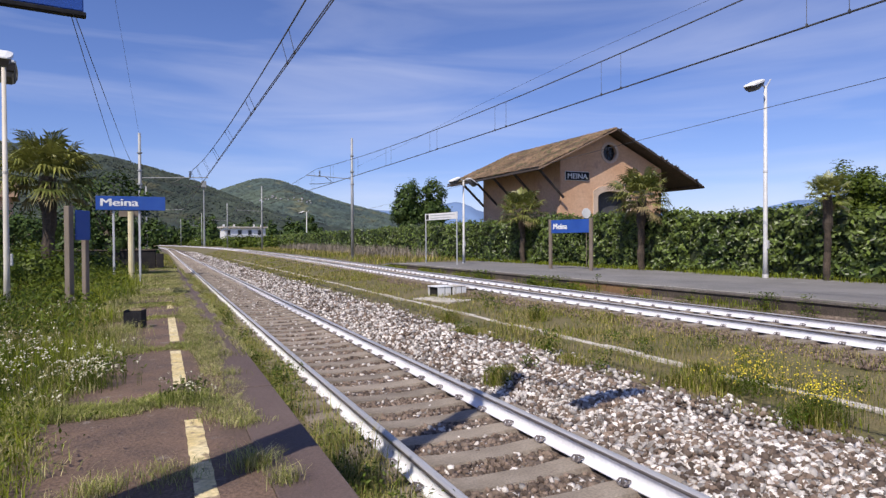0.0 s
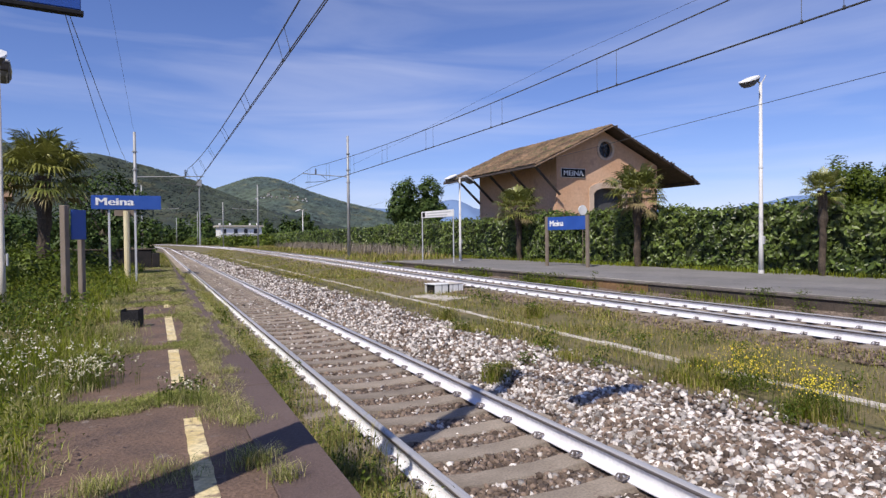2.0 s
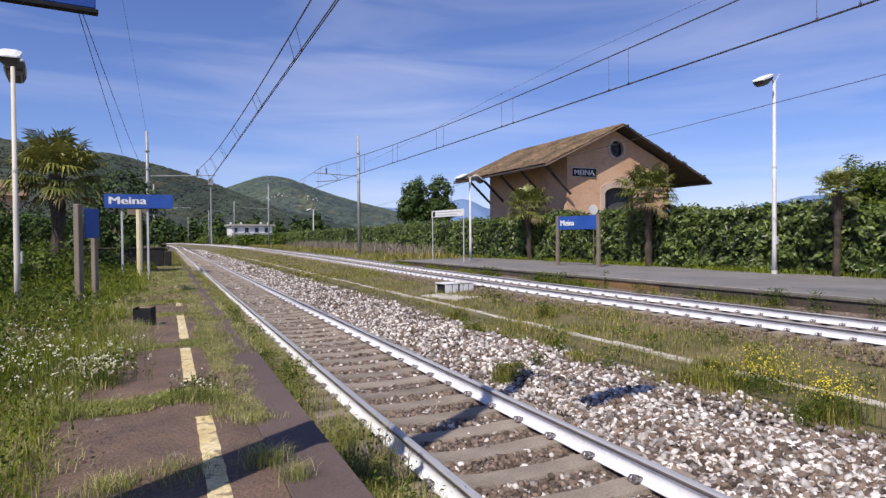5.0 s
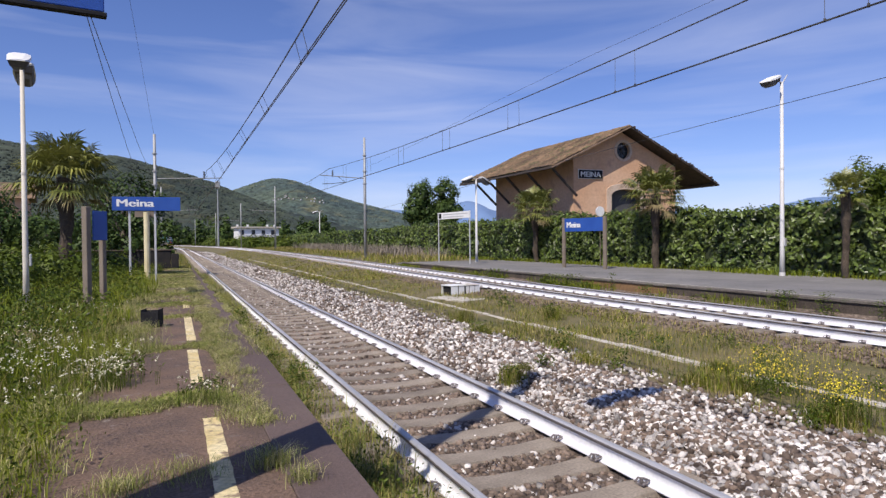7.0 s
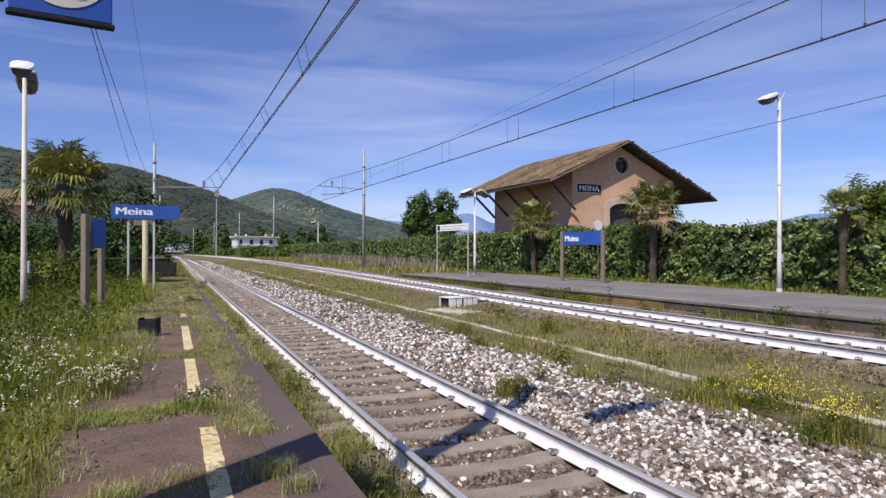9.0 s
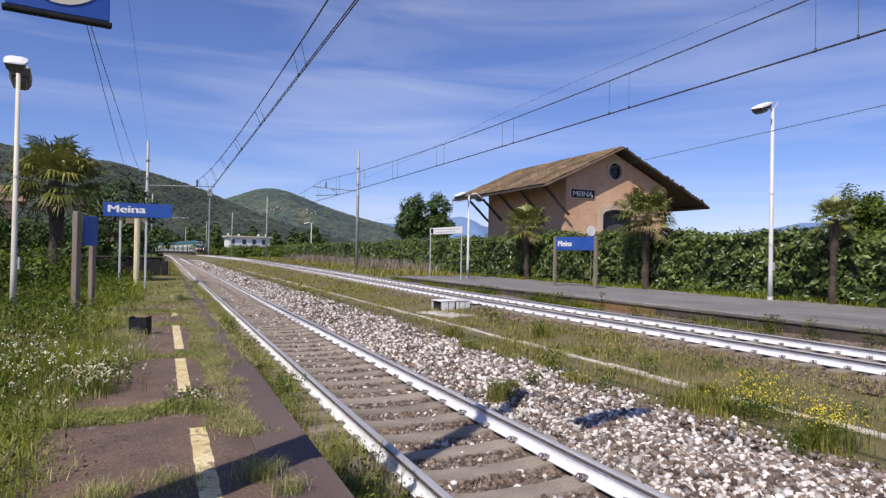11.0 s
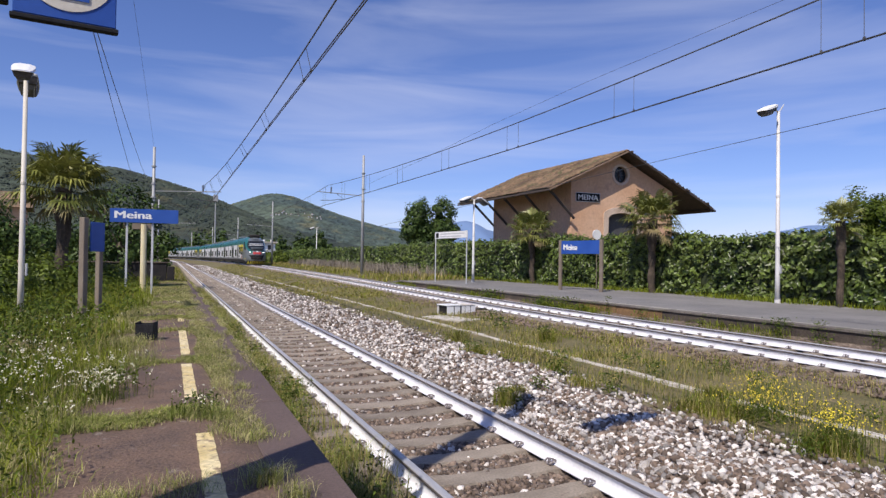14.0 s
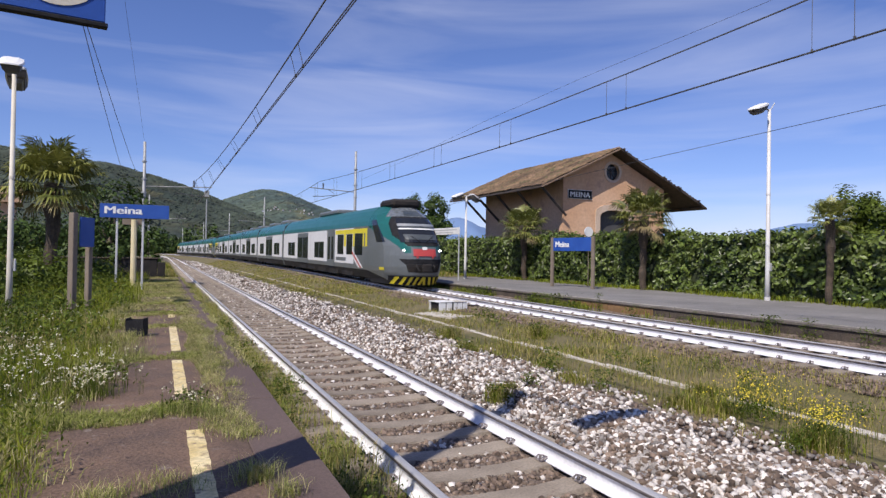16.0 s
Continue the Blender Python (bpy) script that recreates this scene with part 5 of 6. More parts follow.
        for yj, w in ((6.0, 0.34), (9.15, 0.40), (12.9, 0.35), (15.6, 0.5), (18.6, 0.6), (22, 1.2), (26, 2.5), (31, 3)):
            p = scatter(R, int(n * (0.42 if yj < 7 else 0.26)), -3.75, -2.15, yj - w, yj + w, clump=0.08, scale=1.7, z=PLAT - 0.008)
            wob = 0.10 * np.sin(p[:, 0] * 4.3) + 0.07 * np.sin(p[:, 0] * 9.1)
            p = p[np.exp(-((p[:, 1] - yj - wob) / w * 1.5) ** 2) > R.uniform(0.05, 1, len(p))]
            out.append(blades(p, np.full(len(p), h * (1.25 if out is pieces else 0.8)), 0.004 + 0.0003 * yj, 1.5, R))
        p = scatter(R, n, -3.80, -3.00, 2.2, 34, clump=0.20, scale=0.9, z=PLAT - 0.02, bias=1.4)
        p = p[R.uniform(0, 1, len(p)) > (p[:, 0] + 3.80) / (0.62 + 0.18 * np.sin(p[:, 1] * 1.9))]
        out.append(blades(p, np.full(len(p), h * 2.2), 0.006, 1.1, R))
        # single tufts
        for cx, cy, r, k, hh in ((-2.10, 4.05, 0.13, 260, 0.17), (-1.98, 3.72, 0.10, 160, 0.13), (-2.62, 4.12, 0.26, 420, 0.075), (-2.98, 4.02, 0.16, 260, 0.12), (-3.15, 3.72, 0.22, 240, 0.11), (-2.06, 5.05, 0.16, 260, 0.09), (-2.20, 5.35, 0.20, 380, 0.09), (-2.42, 5.95, 0.16, 120, 0.17), (-3.05, 9.4, 0.3, 260, 0.2), (-3.35, 8.5, 0.35, 300, 0.22), (-3.3, 10.4, 0.4, 380, 0.26), (-3.2, 11.0, 0.3, 300, 0.22), (-1.99, 7.0, 0.14, 160, 0.12), (-1.97, 8.2, 0.14, 160, 0.12), (-1.96, 9.6, 0.16, 180, 0.13), (-1.95, 11.5, 0.2, 200, 0.14)):
            k = int(k * share * 1.3)
            q = np.stack([cx + R.normal(0, r * 0.5, k), cy + R.normal(0, r * 0.5, k), np.full(k, PLAT - 0.01)], 1)
            out.append(blades(q, np.full(k, hh), 0.0036, 1.2, R))
    for out, n in ((pieces, 17000), (dry, 24000)):
        p = scatter(R, n, -3.7, -2.05, 10, 37, clump=0.12, scale=0.7, z=PLAT - 0.01)
        p = p[R.uniform(0, 1, len(p)) < np.clip((p[:, 1] - 11) / 10, 0.0, 1)]
        out.append(blades(p, np.full(len(p), 0.085), 0.010, 1.6, R))
    # ragged edges over the kerb stones
    for out, n in ((pieces, 9000), (dry, 12000)):
        for x0, x1, h in ((-2.14, -1.84, 0.07), (-1.74, -1.60, 0.09)):
            p = scatter(R, n, x0, x1, 7.5, 37, clump=0.55, scale=1.3, z=PLAT - 0.01, bias=1.2)
            p = p[R.uniform(0, 1, len(p)) < np.clip((p[:, 1] - 6) / 9, 0.1, 1)]
            out.append(blades(p, np.full(len(p), h), 0.006, 1.6, R))
    stuff("platform_grass", "short green grass growing through the platform", "grass", pieces, M_GRASS_SOFT)
    stuff("dry_platform_grass", "dry straw-coloured grass mat on the platform", "grass", dry, M_GRASS_MAT)
    # rank strip between kerb and rail, with broad weeds
    pieces, dry = [], []
    for out, n in ((pieces, 28000), (dry, 17000)):
        p = scatter(R, n, -1.64, -0.86, 2.4, 40, clump=0.28, scale=1.5, z=-0.2, bias=1.7)
        p = p[R.uniform(0, 1, len(p)) > np.clip((p[:, 0] + 1.18) / 0.30, 0, 1) * 0.75]
        hh = 0.24 + 0.10 * np.sin(p[:, 1] * 2.1) * np.sin(p[:, 1] * 0.7 + 1)
        out.append(blades(p, hh, 0.006, 0.9, R))
    stuff("kerbside_grass", "rank green grass between kerb and rail", "grass", pieces, M_GRASS_SOFT)
    stuff("dry_kerbside_grass", "dry grass stalks between kerb and rail", "grass", dry, M_GRASS_DRY)
    pieces = []
    for _ in range(75):
        y = 2.8 + 16 * R.uniform() ** 1.4
        x, hgt, k = R.uniform(-1.60, -1.02), R.uniform(0.12, 0.36), int(R.uniform(25, 60))
        c = np.stack([x + R.normal(0, 0.09, k), y + R.normal(0, 0.12, k), -0.2 + hgt * R.uniform(0.1, 1, k)], 1)
        pieces.append(leaf_cards(c, R.normal(size=(k, 3)) + [0, -0.3, 1.0], 0.026 + 0.003 * y, R, slim=0.4))
    stuff("kerbside_weeds", "dark leafy weeds between kerb and rail", "weeds", pieces, M_WEED)
    # strip between the tracks
    pieces, dry = [], []
    for out, n, h in ((pieces, 26000, 0.13), (dry, 36000, 0.15)):
        for y0, y1, w in ((2.5, 14, 0.007), (10, 34, 0.012), (28, 110, 0.03)):
            p = scatter(R, int(n / 3), 3.1, 7.1, y0, y1, keep=lambda x, y: x > 3.35 + 0.25 * np.sin(y * 0.9) + 0.2 * np.sin(y * 2.3), clump=0.22, scale=0.7, bias=1.3)
            out.append(blades(p, np.full(len(p), h), w, 0.9, R))
        for cx, cy, r, k, hh in ((1.45, 7.35, 0.16, 260, 0.26), (1.75, 7.6, 0.12, 120, 0.14), (3.58, 4.38, 0.22, 620, 0.25), (3.78, 5.9, 0.3, 350, 0.22), (3.67, 6.33, 0.25, 260, 0.2), (3.6, 9.4, 0.3, 260, 0.2), (4.3, 6.6, 0.3, 260, 0.22), (3.0, 11.5, 0.3, 300, 0.25), (5.3, 12.4, 0.25, 220, 0.35), (3.6, 13.6, 0.3, 200, 0.35), (3.2, 8.2, 0.3, 220, 0.18)):
            b = np.stack([cx + R.normal(0, r * 0.5, k), cy + R.normal(0, r * 0.5, k), np.full(k, ground_z(cx, cy))], 1)
            out.append(blades(b, np.full(k, hh), 0.007, 0.8, R))
    stuff("trackside_grass", "thin green grass between the two tracks", "grass", pieces, M_GRASS)
    stuff("dry_trackside_grass", "dry yellowish grass between the two tracks", "grass", dry, M_GRASS_DRY)
    # far verge, foot of the far platform and of the hedge
    pieces, dry = [], []
    p = scatter(R, 9000, 9.75, 10.14, 3, 38, clump=0.5, scale=0.6)
    pieces.append(blades(p, np.full(len(p), 0.26), 0.012, 0.7, R))
    p = scatter(R, 9000, 16.2, 17.3, 4, 40, clump=0.2, scale=0.6, z=PLAT2)
    pieces.append(blades(p, np.full(len(p), 0.22), 0.018, 0.7, R))
    for out, n, h in ((pieces, 9000, 0.35), (dry, 9000, 0.45)):
        p = scatter(R, n, 10.4, 17.5, 40, 120, clump=0.2, scale=0.25)
        out.append(blades(p, np.full(len(p), h), 0.05, 0.6, R))
        p = scatter(R, 3000, -3.5, -1.5, 34, 100, clump=0.2, scale=0.3)
        out.append(blades(p, np.full(len(p), 0.25), 0.04, 0.6, R))
    p = scatter(R, 6000, 14.0, 17.2, 44, 100, clump=0.15, scale=0.2)
    stuff("withered_stalks", "tall withered greyish stalks before the hedge", "grass", [blades(p, np.full(len(p), 1.0), 0.05, 0.4, R)], M_GRASS_GREY)
    stuff("verge_grass", "green verge grass by the hedge and far platform", "grass", pieces, M_GRASS)
    stuff("dry_verge_grass", "tall dry greyish grass along the verge", "grass", dry, M_GRASS_DRY)


def flowers(name, label, spots, material, radius, umbel=1):
    R = RG
    heads, stems = [], []
    for cx, cy, cz, r, k, h in spots:
        c = np.stack([cx + R.normal(0, r * 0.5, k), cy + R.normal(0, r * 0.5, k), cz + h * R.uniform(0.55, 1.05, k)], 1)
        c = np.repeat(c, umbel, 0) + R.normal(0, 0.012, (k * umbel, 3)) * (umbel > 1)
        k, z = len(c), c[:, 2]
        nr = R.normal(size=(k, 3)) * 0.5 + [-0.1, -0.45, 0.9]
        nr /= np.linalg.norm(nr, axis=1, keepdims=True)
        a = np.cross(nr, [0.3, 0.9, 0.1])
        a /= np.linalg.norm(a, axis=1, keepdims=True)
        b = np.cross(nr, a)
        rad = radius * R.uniform(0.6, 1.3, (k, 1))
        ring = [c + (a * math.cos(t) + b * math.sin(t)) * rad for t in [6.28319 * i / 6 for i in range(6)]]
        v = np.stack([c + nr * rad * 0.25] + ring, 1).reshape(-1, 3)
        i = np.arange(k)[:, None] * 7
        f = np.concatenate([i + [0, 1 + j, 1 + (j + 1) % 6] for j in range(6)], 1).reshape(-1, 3)
        heads.append((v, f))
        base = c.copy()
        base[:, 2] = cz
        stems.append(blades(base, (z - cz) * 1.0, 0.004, 0.2, R))
    stuff(name, label, "flowers", heads, material)
    stuff(name + "_stems", label.split(" in ")[0] + " stems in the grass", "flowers", stems, M_WEED)


def stone_protos(rng, n=14):
    """Angular stones from a shaken icosahedron."""
    bm = bmesh.new()
    bmesh.ops.create_icosphere(bm, subdivisions=1, radius=1.0)
    base = np.array([v.co[:] for v in bm.verts])
    tri = np.array([[v.index for v in f.verts] for f in bm.faces])
    bm.free()
    return [base * rng.uniform(0.50, 1.42, (len(base), 1)) * rng.uniform(0.6, 1.15, 3) for _ in range(n)], tri


def ballast():
    R = RG
    protos, tri = stone_protos(R)
    per = len(protos[0])
    on_sleeper = lambda x, y: (np.abs(x) < 1.22) & (np.abs((y - 3.9 + 0.3) % 0.6 - 0.3) < 0.125)
    on_rail = lambda x: (np.abs(np.abs(x) - 0.7525) < 0.10)

    def heap(n, x0, x1, y0, y1, size, sunk, brown, keep=None):
        p = scatter(R, n, x0, x1, y0, y1)
        ok = (p[:, 0] > -0.68) & ((np.abs(p[:, 0]) > 0.75) | (R.uniform(0, 1, len(p)) < 0.62)) & ~on_rail(p[:, 0]) & (~on_sleeper(p[:, 0], p[:, 1]) | (R.uniform(0, 1, len(p)) < 0.03))
        if keep is not None:
            ok &= keep(p[:, 0], p[:, 1])
        p = p[ok]
        out = ([], [])
        for q in p:
            s = size * R.uniform(0.5, 1.5)
            a, c = R.uniform(0, 6.283), R.uniform(-0.5, 0.5)
            rot = np.array(Euler((c, R.uniform(-0.5, 0.5), a)).to_matrix())
            v = protos[int(R.integers(len(protos)))] @ rot.T * s + q + [0, 0, (sunk if abs(q[0]) > 0.8 else sunk - 0.35) * s + R.uniform(-0.3, 0.6 if abs(q[0]) > 0.8 else 0.1) * s + 0.0]
            out[1 if R.uniform() < (brown if q[0] > 1.0 else brown + 0.44) else 0].append(v)
        return out
    grey, brown = [], []
    edge = lambda x, y: (x < 3.0 + 0.4 * np.sin(y * 0.8) + 0.3 * np.sin(y * 2.1 + 1)) | (R.uniform(0, 1, len(x)) < 0.12)
    for args in ((21000, -0.7, 3.7, 2.6, 7.5, 0.0295, 0.38, 0.44), (8000, 1.1, 3.6, 2.4, 5.6, 0.0295, 0.5, 0.50), (19000, -0.7, 3.7, 7.5, 15, 0.032, 0.38, 0.40), (14500, -0.7, 3.7, 15, 32, 0.037, 0.3, 0.36), (13000, -1.1, 3.6, 32, 70, 0.047, 0.2, 0.36), (3500, -1.1, 3.6, 70, 130, 0.08, 0.2, 0.36)):
        g, b = heap(*args, keep=edge)
        grey += g
        brown += b
    # browner stones round the far track
    def heap2(n, x0, x1, y0, y1, size):
        p = scatter(R, n, x0, x1, y0, y1)
        for q in p:
            s = size * R.uniform(0.55, 1.35)
            rot = np.array(Euler((R.uniform(-0.5, 0.5), R.uniform(-0.5, 0.5), R.uniform(0, 6.283))).to_matrix())
            brown.append(protos[int(R.integers(len(protos)))] @ rot.T * s + q + [0, 0, 0.3 * s])
    heap2(6500, 6.3, 7.55, 4.5, 30, 0.031)
    heap2(3500, 7.75, 9.05, 4.5, 25, 0.034)
    # the stones that lie nearest are picked out singly
    grey.sort(key=lambda v: float(np.hypot(v[0][0] - 1.6, v[0][1] - 4.6)))
    bed = thing("ballast", "loose grey and brown track ballast stones", "ballast", kind="structure")
    shared = []
    for pr in protos:
        me = bpy.data.meshes.new("stone")
        me.from_pydata([tuple(c) for c in pr], [], [tuple(t) for t in tri])
        me.materials.append(M_STONE)
        shared.append(me)
    for k, v in enumerate(grey[:280]):
        c = v.mean(0)
        s = new("stone", shared[k % len(shared)])
        s.parent = bed
        size = float(np.linalg.norm(v - c, axis=1).mean()) / 0.95
        s.matrix_basis = Matrix.LocRotScale(c, Euler((k * 1.7, k * 0.9, k * 2.3)), (size, size, size))
    for name, heapv, mat in (("ballast_stones", grey[280:], M_STONE), ("brown_ballast_stones", brown, M_STONE_RUST)):
        v = np.concatenate(heapv)
        f = (np.arange(len(heapv))[:, None, None] * per + tri[None]).reshape(-1, 3)
        tagged(arrays(name, v, f, mat, bed), "loose ballast stones", kind="stuff")


def leafy_mass(R, n, x0, x1, y0, y1, top, depth, size):
    """Leaves over the front and top of a hedge that runs along y; returns cards."""
    y = R.uniform(y0, y1, n)
    lump = np.array([noise.noise((a * 0.35, 3.0, 1.0)) * 0.30 + noise.noise((a * 1.1, 9.0, 1.0)) * 0.20 for a in y])
    tops = top(y) + lump
    front = R.uniform(0, 1, n) < 0.8
    z = np.where(front, 0.40 + (tops - 0.40) * R.uniform(0, 1, n) ** 0.9, tops + R.normal(0, 0.09, n))
    bulge = np.array([noise.noise((a * 0.8, b * 0.9, 5.0)) * 0.40 + noise.noise((a * 2.4, b * 2.4, 8.0)) * 0.42 for a, b in zip(y, z)])
    x = np.where(front, x0 - bulge + R.normal(0, 0.08, n), x0 + R.uniform(0, x1 - x0, n))
    c = np.stack([x, y, z], 1)
    nr = np.where(front[:, None], np.array([-1.0, -0.40, 0.30]), np.array([-0.2, -0.2, 1.0])) + R.normal(0, 0.45, (n, 3))
    return leaf_cards(c, nr, size, R, slim=0.52)


def hedge():
    R = RG
    top = lambda y: 2.58 + 0.34 * np.clip((y - 12) / 14, 0, 1)
    h = thing("hedge", "dense broad-leaved green hedge behind the far platform", "hedge")
    pieces = [leafy_mass(R, 23000, 17.2, 18.4, 4, 34, top, 1, 0.205), leafy_mass(R, 10000, 17.2, 18.4, 34, 62, top, 1, 0.235), leafy_mass(R, 6000, 17.2, 18.6, 62, 125, top, 1, 0.34)]
    v, f, k = [], [], 0
    for a, b in pieces:
        v.append(a), f.append(b + k)
        k += len(a)
    tagged(arrays("foliage", np.concatenate(v), np.concatenate(f), M_HEDGE, h), kind="stuff")
    # near-black filler sheet: the shade between the leaves is put into its colour
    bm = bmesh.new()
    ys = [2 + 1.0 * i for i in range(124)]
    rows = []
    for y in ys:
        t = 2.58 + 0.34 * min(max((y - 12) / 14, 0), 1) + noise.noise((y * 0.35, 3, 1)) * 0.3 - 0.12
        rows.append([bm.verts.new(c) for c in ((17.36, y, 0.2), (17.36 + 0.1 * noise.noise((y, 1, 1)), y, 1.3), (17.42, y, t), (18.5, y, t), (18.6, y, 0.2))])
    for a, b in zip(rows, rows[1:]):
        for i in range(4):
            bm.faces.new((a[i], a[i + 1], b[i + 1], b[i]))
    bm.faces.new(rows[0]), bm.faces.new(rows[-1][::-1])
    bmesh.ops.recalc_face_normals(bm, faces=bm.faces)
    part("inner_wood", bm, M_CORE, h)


def palm(label, x, y, z, trunk, spread, seed, leaves=44, dry=14, r0=0.16):
    R = np.random.default_rng(seed)
    p = thing("palm_tree", label, "palm tree", "palm trees", at=pose(x, y, z))
    bm = bmesh.new()
    pts = [(0.04 * math.sin(i * 1.3 + seed), 0.03 * math.cos(i + seed), trunk * i / 9) for i in range(10)]
    tube(bm, pts, [r0 * (1.0 + 0.14 * math.sin(i * 2.7 + seed)) * (0.95 if i < 6 else 1.25) for i in range(10)], 11)
    part("trunk", bm, M_PALM_TRUNK, p)
    for name, count, mat, lo, hi in (("crown", leaves, M_PALM_LEAF, -0.35, 1.25), ("dead_leaves", dry, M_PALM_DRY, -0.85, -0.35)):
        v, f = [], []
        for k in range(count):
            a = 2.39996 * k + R.uniform(-0.25, 0.25)
            e = lo + (hi - lo) * (k + 0.5) / count + R.uniform(-0.12, 0.12)
            d = Vector((math.cos(a) * math.cos(e), math.sin(a) * math.cos(e), math.sin(e)))
            stem = spread * R.uniform(0.34, 0.72)
            o = Vector((0, 0, trunk - 0.05 + 0.1 * math.sin(e)))
            hub = o + d * stem + Vector((0, 0, -0.06 * stem))
            side = d.cross(Vector((0, 0, 1)))
            side = side.normalized() if side.length > 0.01 else Vector((1, 0, 0))
            nrm = side.cross(d).normalized()
            i = len(v)
            v += [o - side * 0.012, o + side * 0.012, hub + side * 0.010, hub - side * 0.010]
            f += [(i, i + 1, i + 2), (i, i + 2, i + 3)]
            segs, rad = 23, spread * R.uniform(0.34, 0.48) * (0.75 if name == "dead_leaves" else 1.0)
            for s in range(segs):
                t = radians(-125 + 250 * s / (segs - 1))
                w = d * math.cos(t) + side * math.sin(t)
                across = (-d * math.sin(t) + side * math.cos(t)) * rad * 0.046
                L = rad * (0.76 + 0.24 * math.cos(t)) * R.uniform(0.78, 1.12)
                m = hub + w * L * 0.6 + nrm * 0.03 * L
                tipv = hub + w * L + nrm * (-0.10 * L) + Vector((0, 0, -0.26 * L * R.uniform(0.2, 1.7)))
                i = len(v)
                v += [hub, m - across, m + across, tipv]
                f += [(i, i + 1, i + 2), (i + 1, i + 3, i + 2)]
        arrays(name, np.array([c[:] for c in v]), f, mat, p, "" if name == "crown" else "dry hanging dead fans")
    return p


def tree(label, x, y, z, blobs, leaf, per, seed, trunk_r=0.18, category="tree", mat=None, group="trees", name="tree"):
    """Trunk, limbs and a crown of many leaves in uneven clumps; blobs: (dx, dy, height, radius, stretch)."""
    R = np.random.default_rng(seed)
    t = thing(name, label, category, group, at=pose(x, y, z))
    bm = bmesh.new()
    top = max(b[2] for b in blobs)
    tube(bm, [(0, 0, -0.1), (0.05, 0.03, top * 0.35), (0.0, 0.06, top * 0.8)], [trunk_r, trunk_r * 0.75, trunk_r * 0.25], 8)
    for dx, dy, h, r, s in blobs:
        tube(bm, [(0.02, 0.03, min(h * 0.45, top * 0.4)), (dx * 0.6, dy * 0.6, h * 0.75), (dx, dy, h)], [trunk_r * 0.45, trunk_r * 0.3, trunk_r * 0.1], 5)
    part("trunk", bm, M_BARK, t)
    v, f, k = [], [], 0
    for dx, dy, h, r, s in blobs:
        n_sub = max(6, int(r * r * 14))
        for _ in range(n_sub):
            d = R.normal(size=3)
            d /= np.linalg.norm(d)
            c = np.array([dx, dy, h]) + d * np.array([r, r, r * s]) * R.uniform(0.45, 1.0)
            n = int(per * R.uniform(0.6, 1.4))
            off = np.clip(R.normal(size=(n, 3)), -1.7, 1.7) * r * 0.17
            pv, pf = leaf_cards(c + off, off + d * r * 0.25 + [0, 0, 0.12 * r], leaf, R, slim=0.75)
            v.append(pv), f.append(pf + k)
            k += len(pv)
    arrays("crown", np.concatenate(v), np.concatenate(f), mat or M_TREE_LEAF, t)
    return t


def near_hill_z(x, y):
    crest = 108 - 0.225 * x + 17 * math.exp(-((x + 60) / 130) ** 2) + 7 * noise.noise((x * 0.012, y * 0.012, 0.5))
    return crest * smooth01(520, 1200, y) * (1 - smooth01(60, 520, x)) - 3


def far_hill_z(x, y):
    crest = 54 + 132 * math.exp(-((x - 315) / 385) ** 2) + 32 * math.exp(-((x - 318) / 105) ** 2) + 6 * noise.noise((x * 0.006, y * 0.006, 0.5))
    return crest * smooth01(1250, 2200, y) * (1 - smooth01(760, 1400, x)) - 3


def hills():
    def relief(name, label, x0, x1, y0, y1, step, height, mat, bumpy, freq):
        nx, ny = int((x1 - x0) / step) + 1, int((y1 - y0) / step) + 1
        v, f = [], []
        for j in range(ny):
            for i in range(nx):
                x, y = x0 + i * step, y0 + j * step
                h = height(x, y)
                v.append((x, y, h + bumpy * (noise.noise((x * freq, y * freq, h * freq)) + 0.6 * noise.noise((x * freq * 2.3, y * freq * 2.3, 1.0)))))
        for j in range(ny - 1):
            for i in range(nx - 1):
                f.append((j * nx + i, j * nx + i + 1, (j + 1) * nx + i + 1, (j + 1) * nx + i))
        tagged(arrays(name, v, f, mat), label, "hill", kind="structure")
    wave = lambda x, y, s: noise.noise((x * s, y * s, 0.5))
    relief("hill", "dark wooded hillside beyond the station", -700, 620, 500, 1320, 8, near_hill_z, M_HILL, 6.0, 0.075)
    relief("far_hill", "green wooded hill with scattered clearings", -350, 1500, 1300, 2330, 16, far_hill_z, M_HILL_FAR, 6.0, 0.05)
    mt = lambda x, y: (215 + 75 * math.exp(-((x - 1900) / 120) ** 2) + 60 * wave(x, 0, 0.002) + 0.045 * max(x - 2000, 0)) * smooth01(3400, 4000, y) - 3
    relief("mountain", "distant mountain ridge coloured pale blue for haze", 900, 4700, 3400, 4100, 45, mt, M_MOUNTAIN, 4, 0.01)
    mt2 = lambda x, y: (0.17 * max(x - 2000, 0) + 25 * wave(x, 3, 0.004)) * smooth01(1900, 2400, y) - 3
    relief("mountain", "distant mountain ridge coloured pale blue for haze", 2000, 3900, 1900, 2450, 40, mt2, M_MOUNTAIN, 4, 0.01)


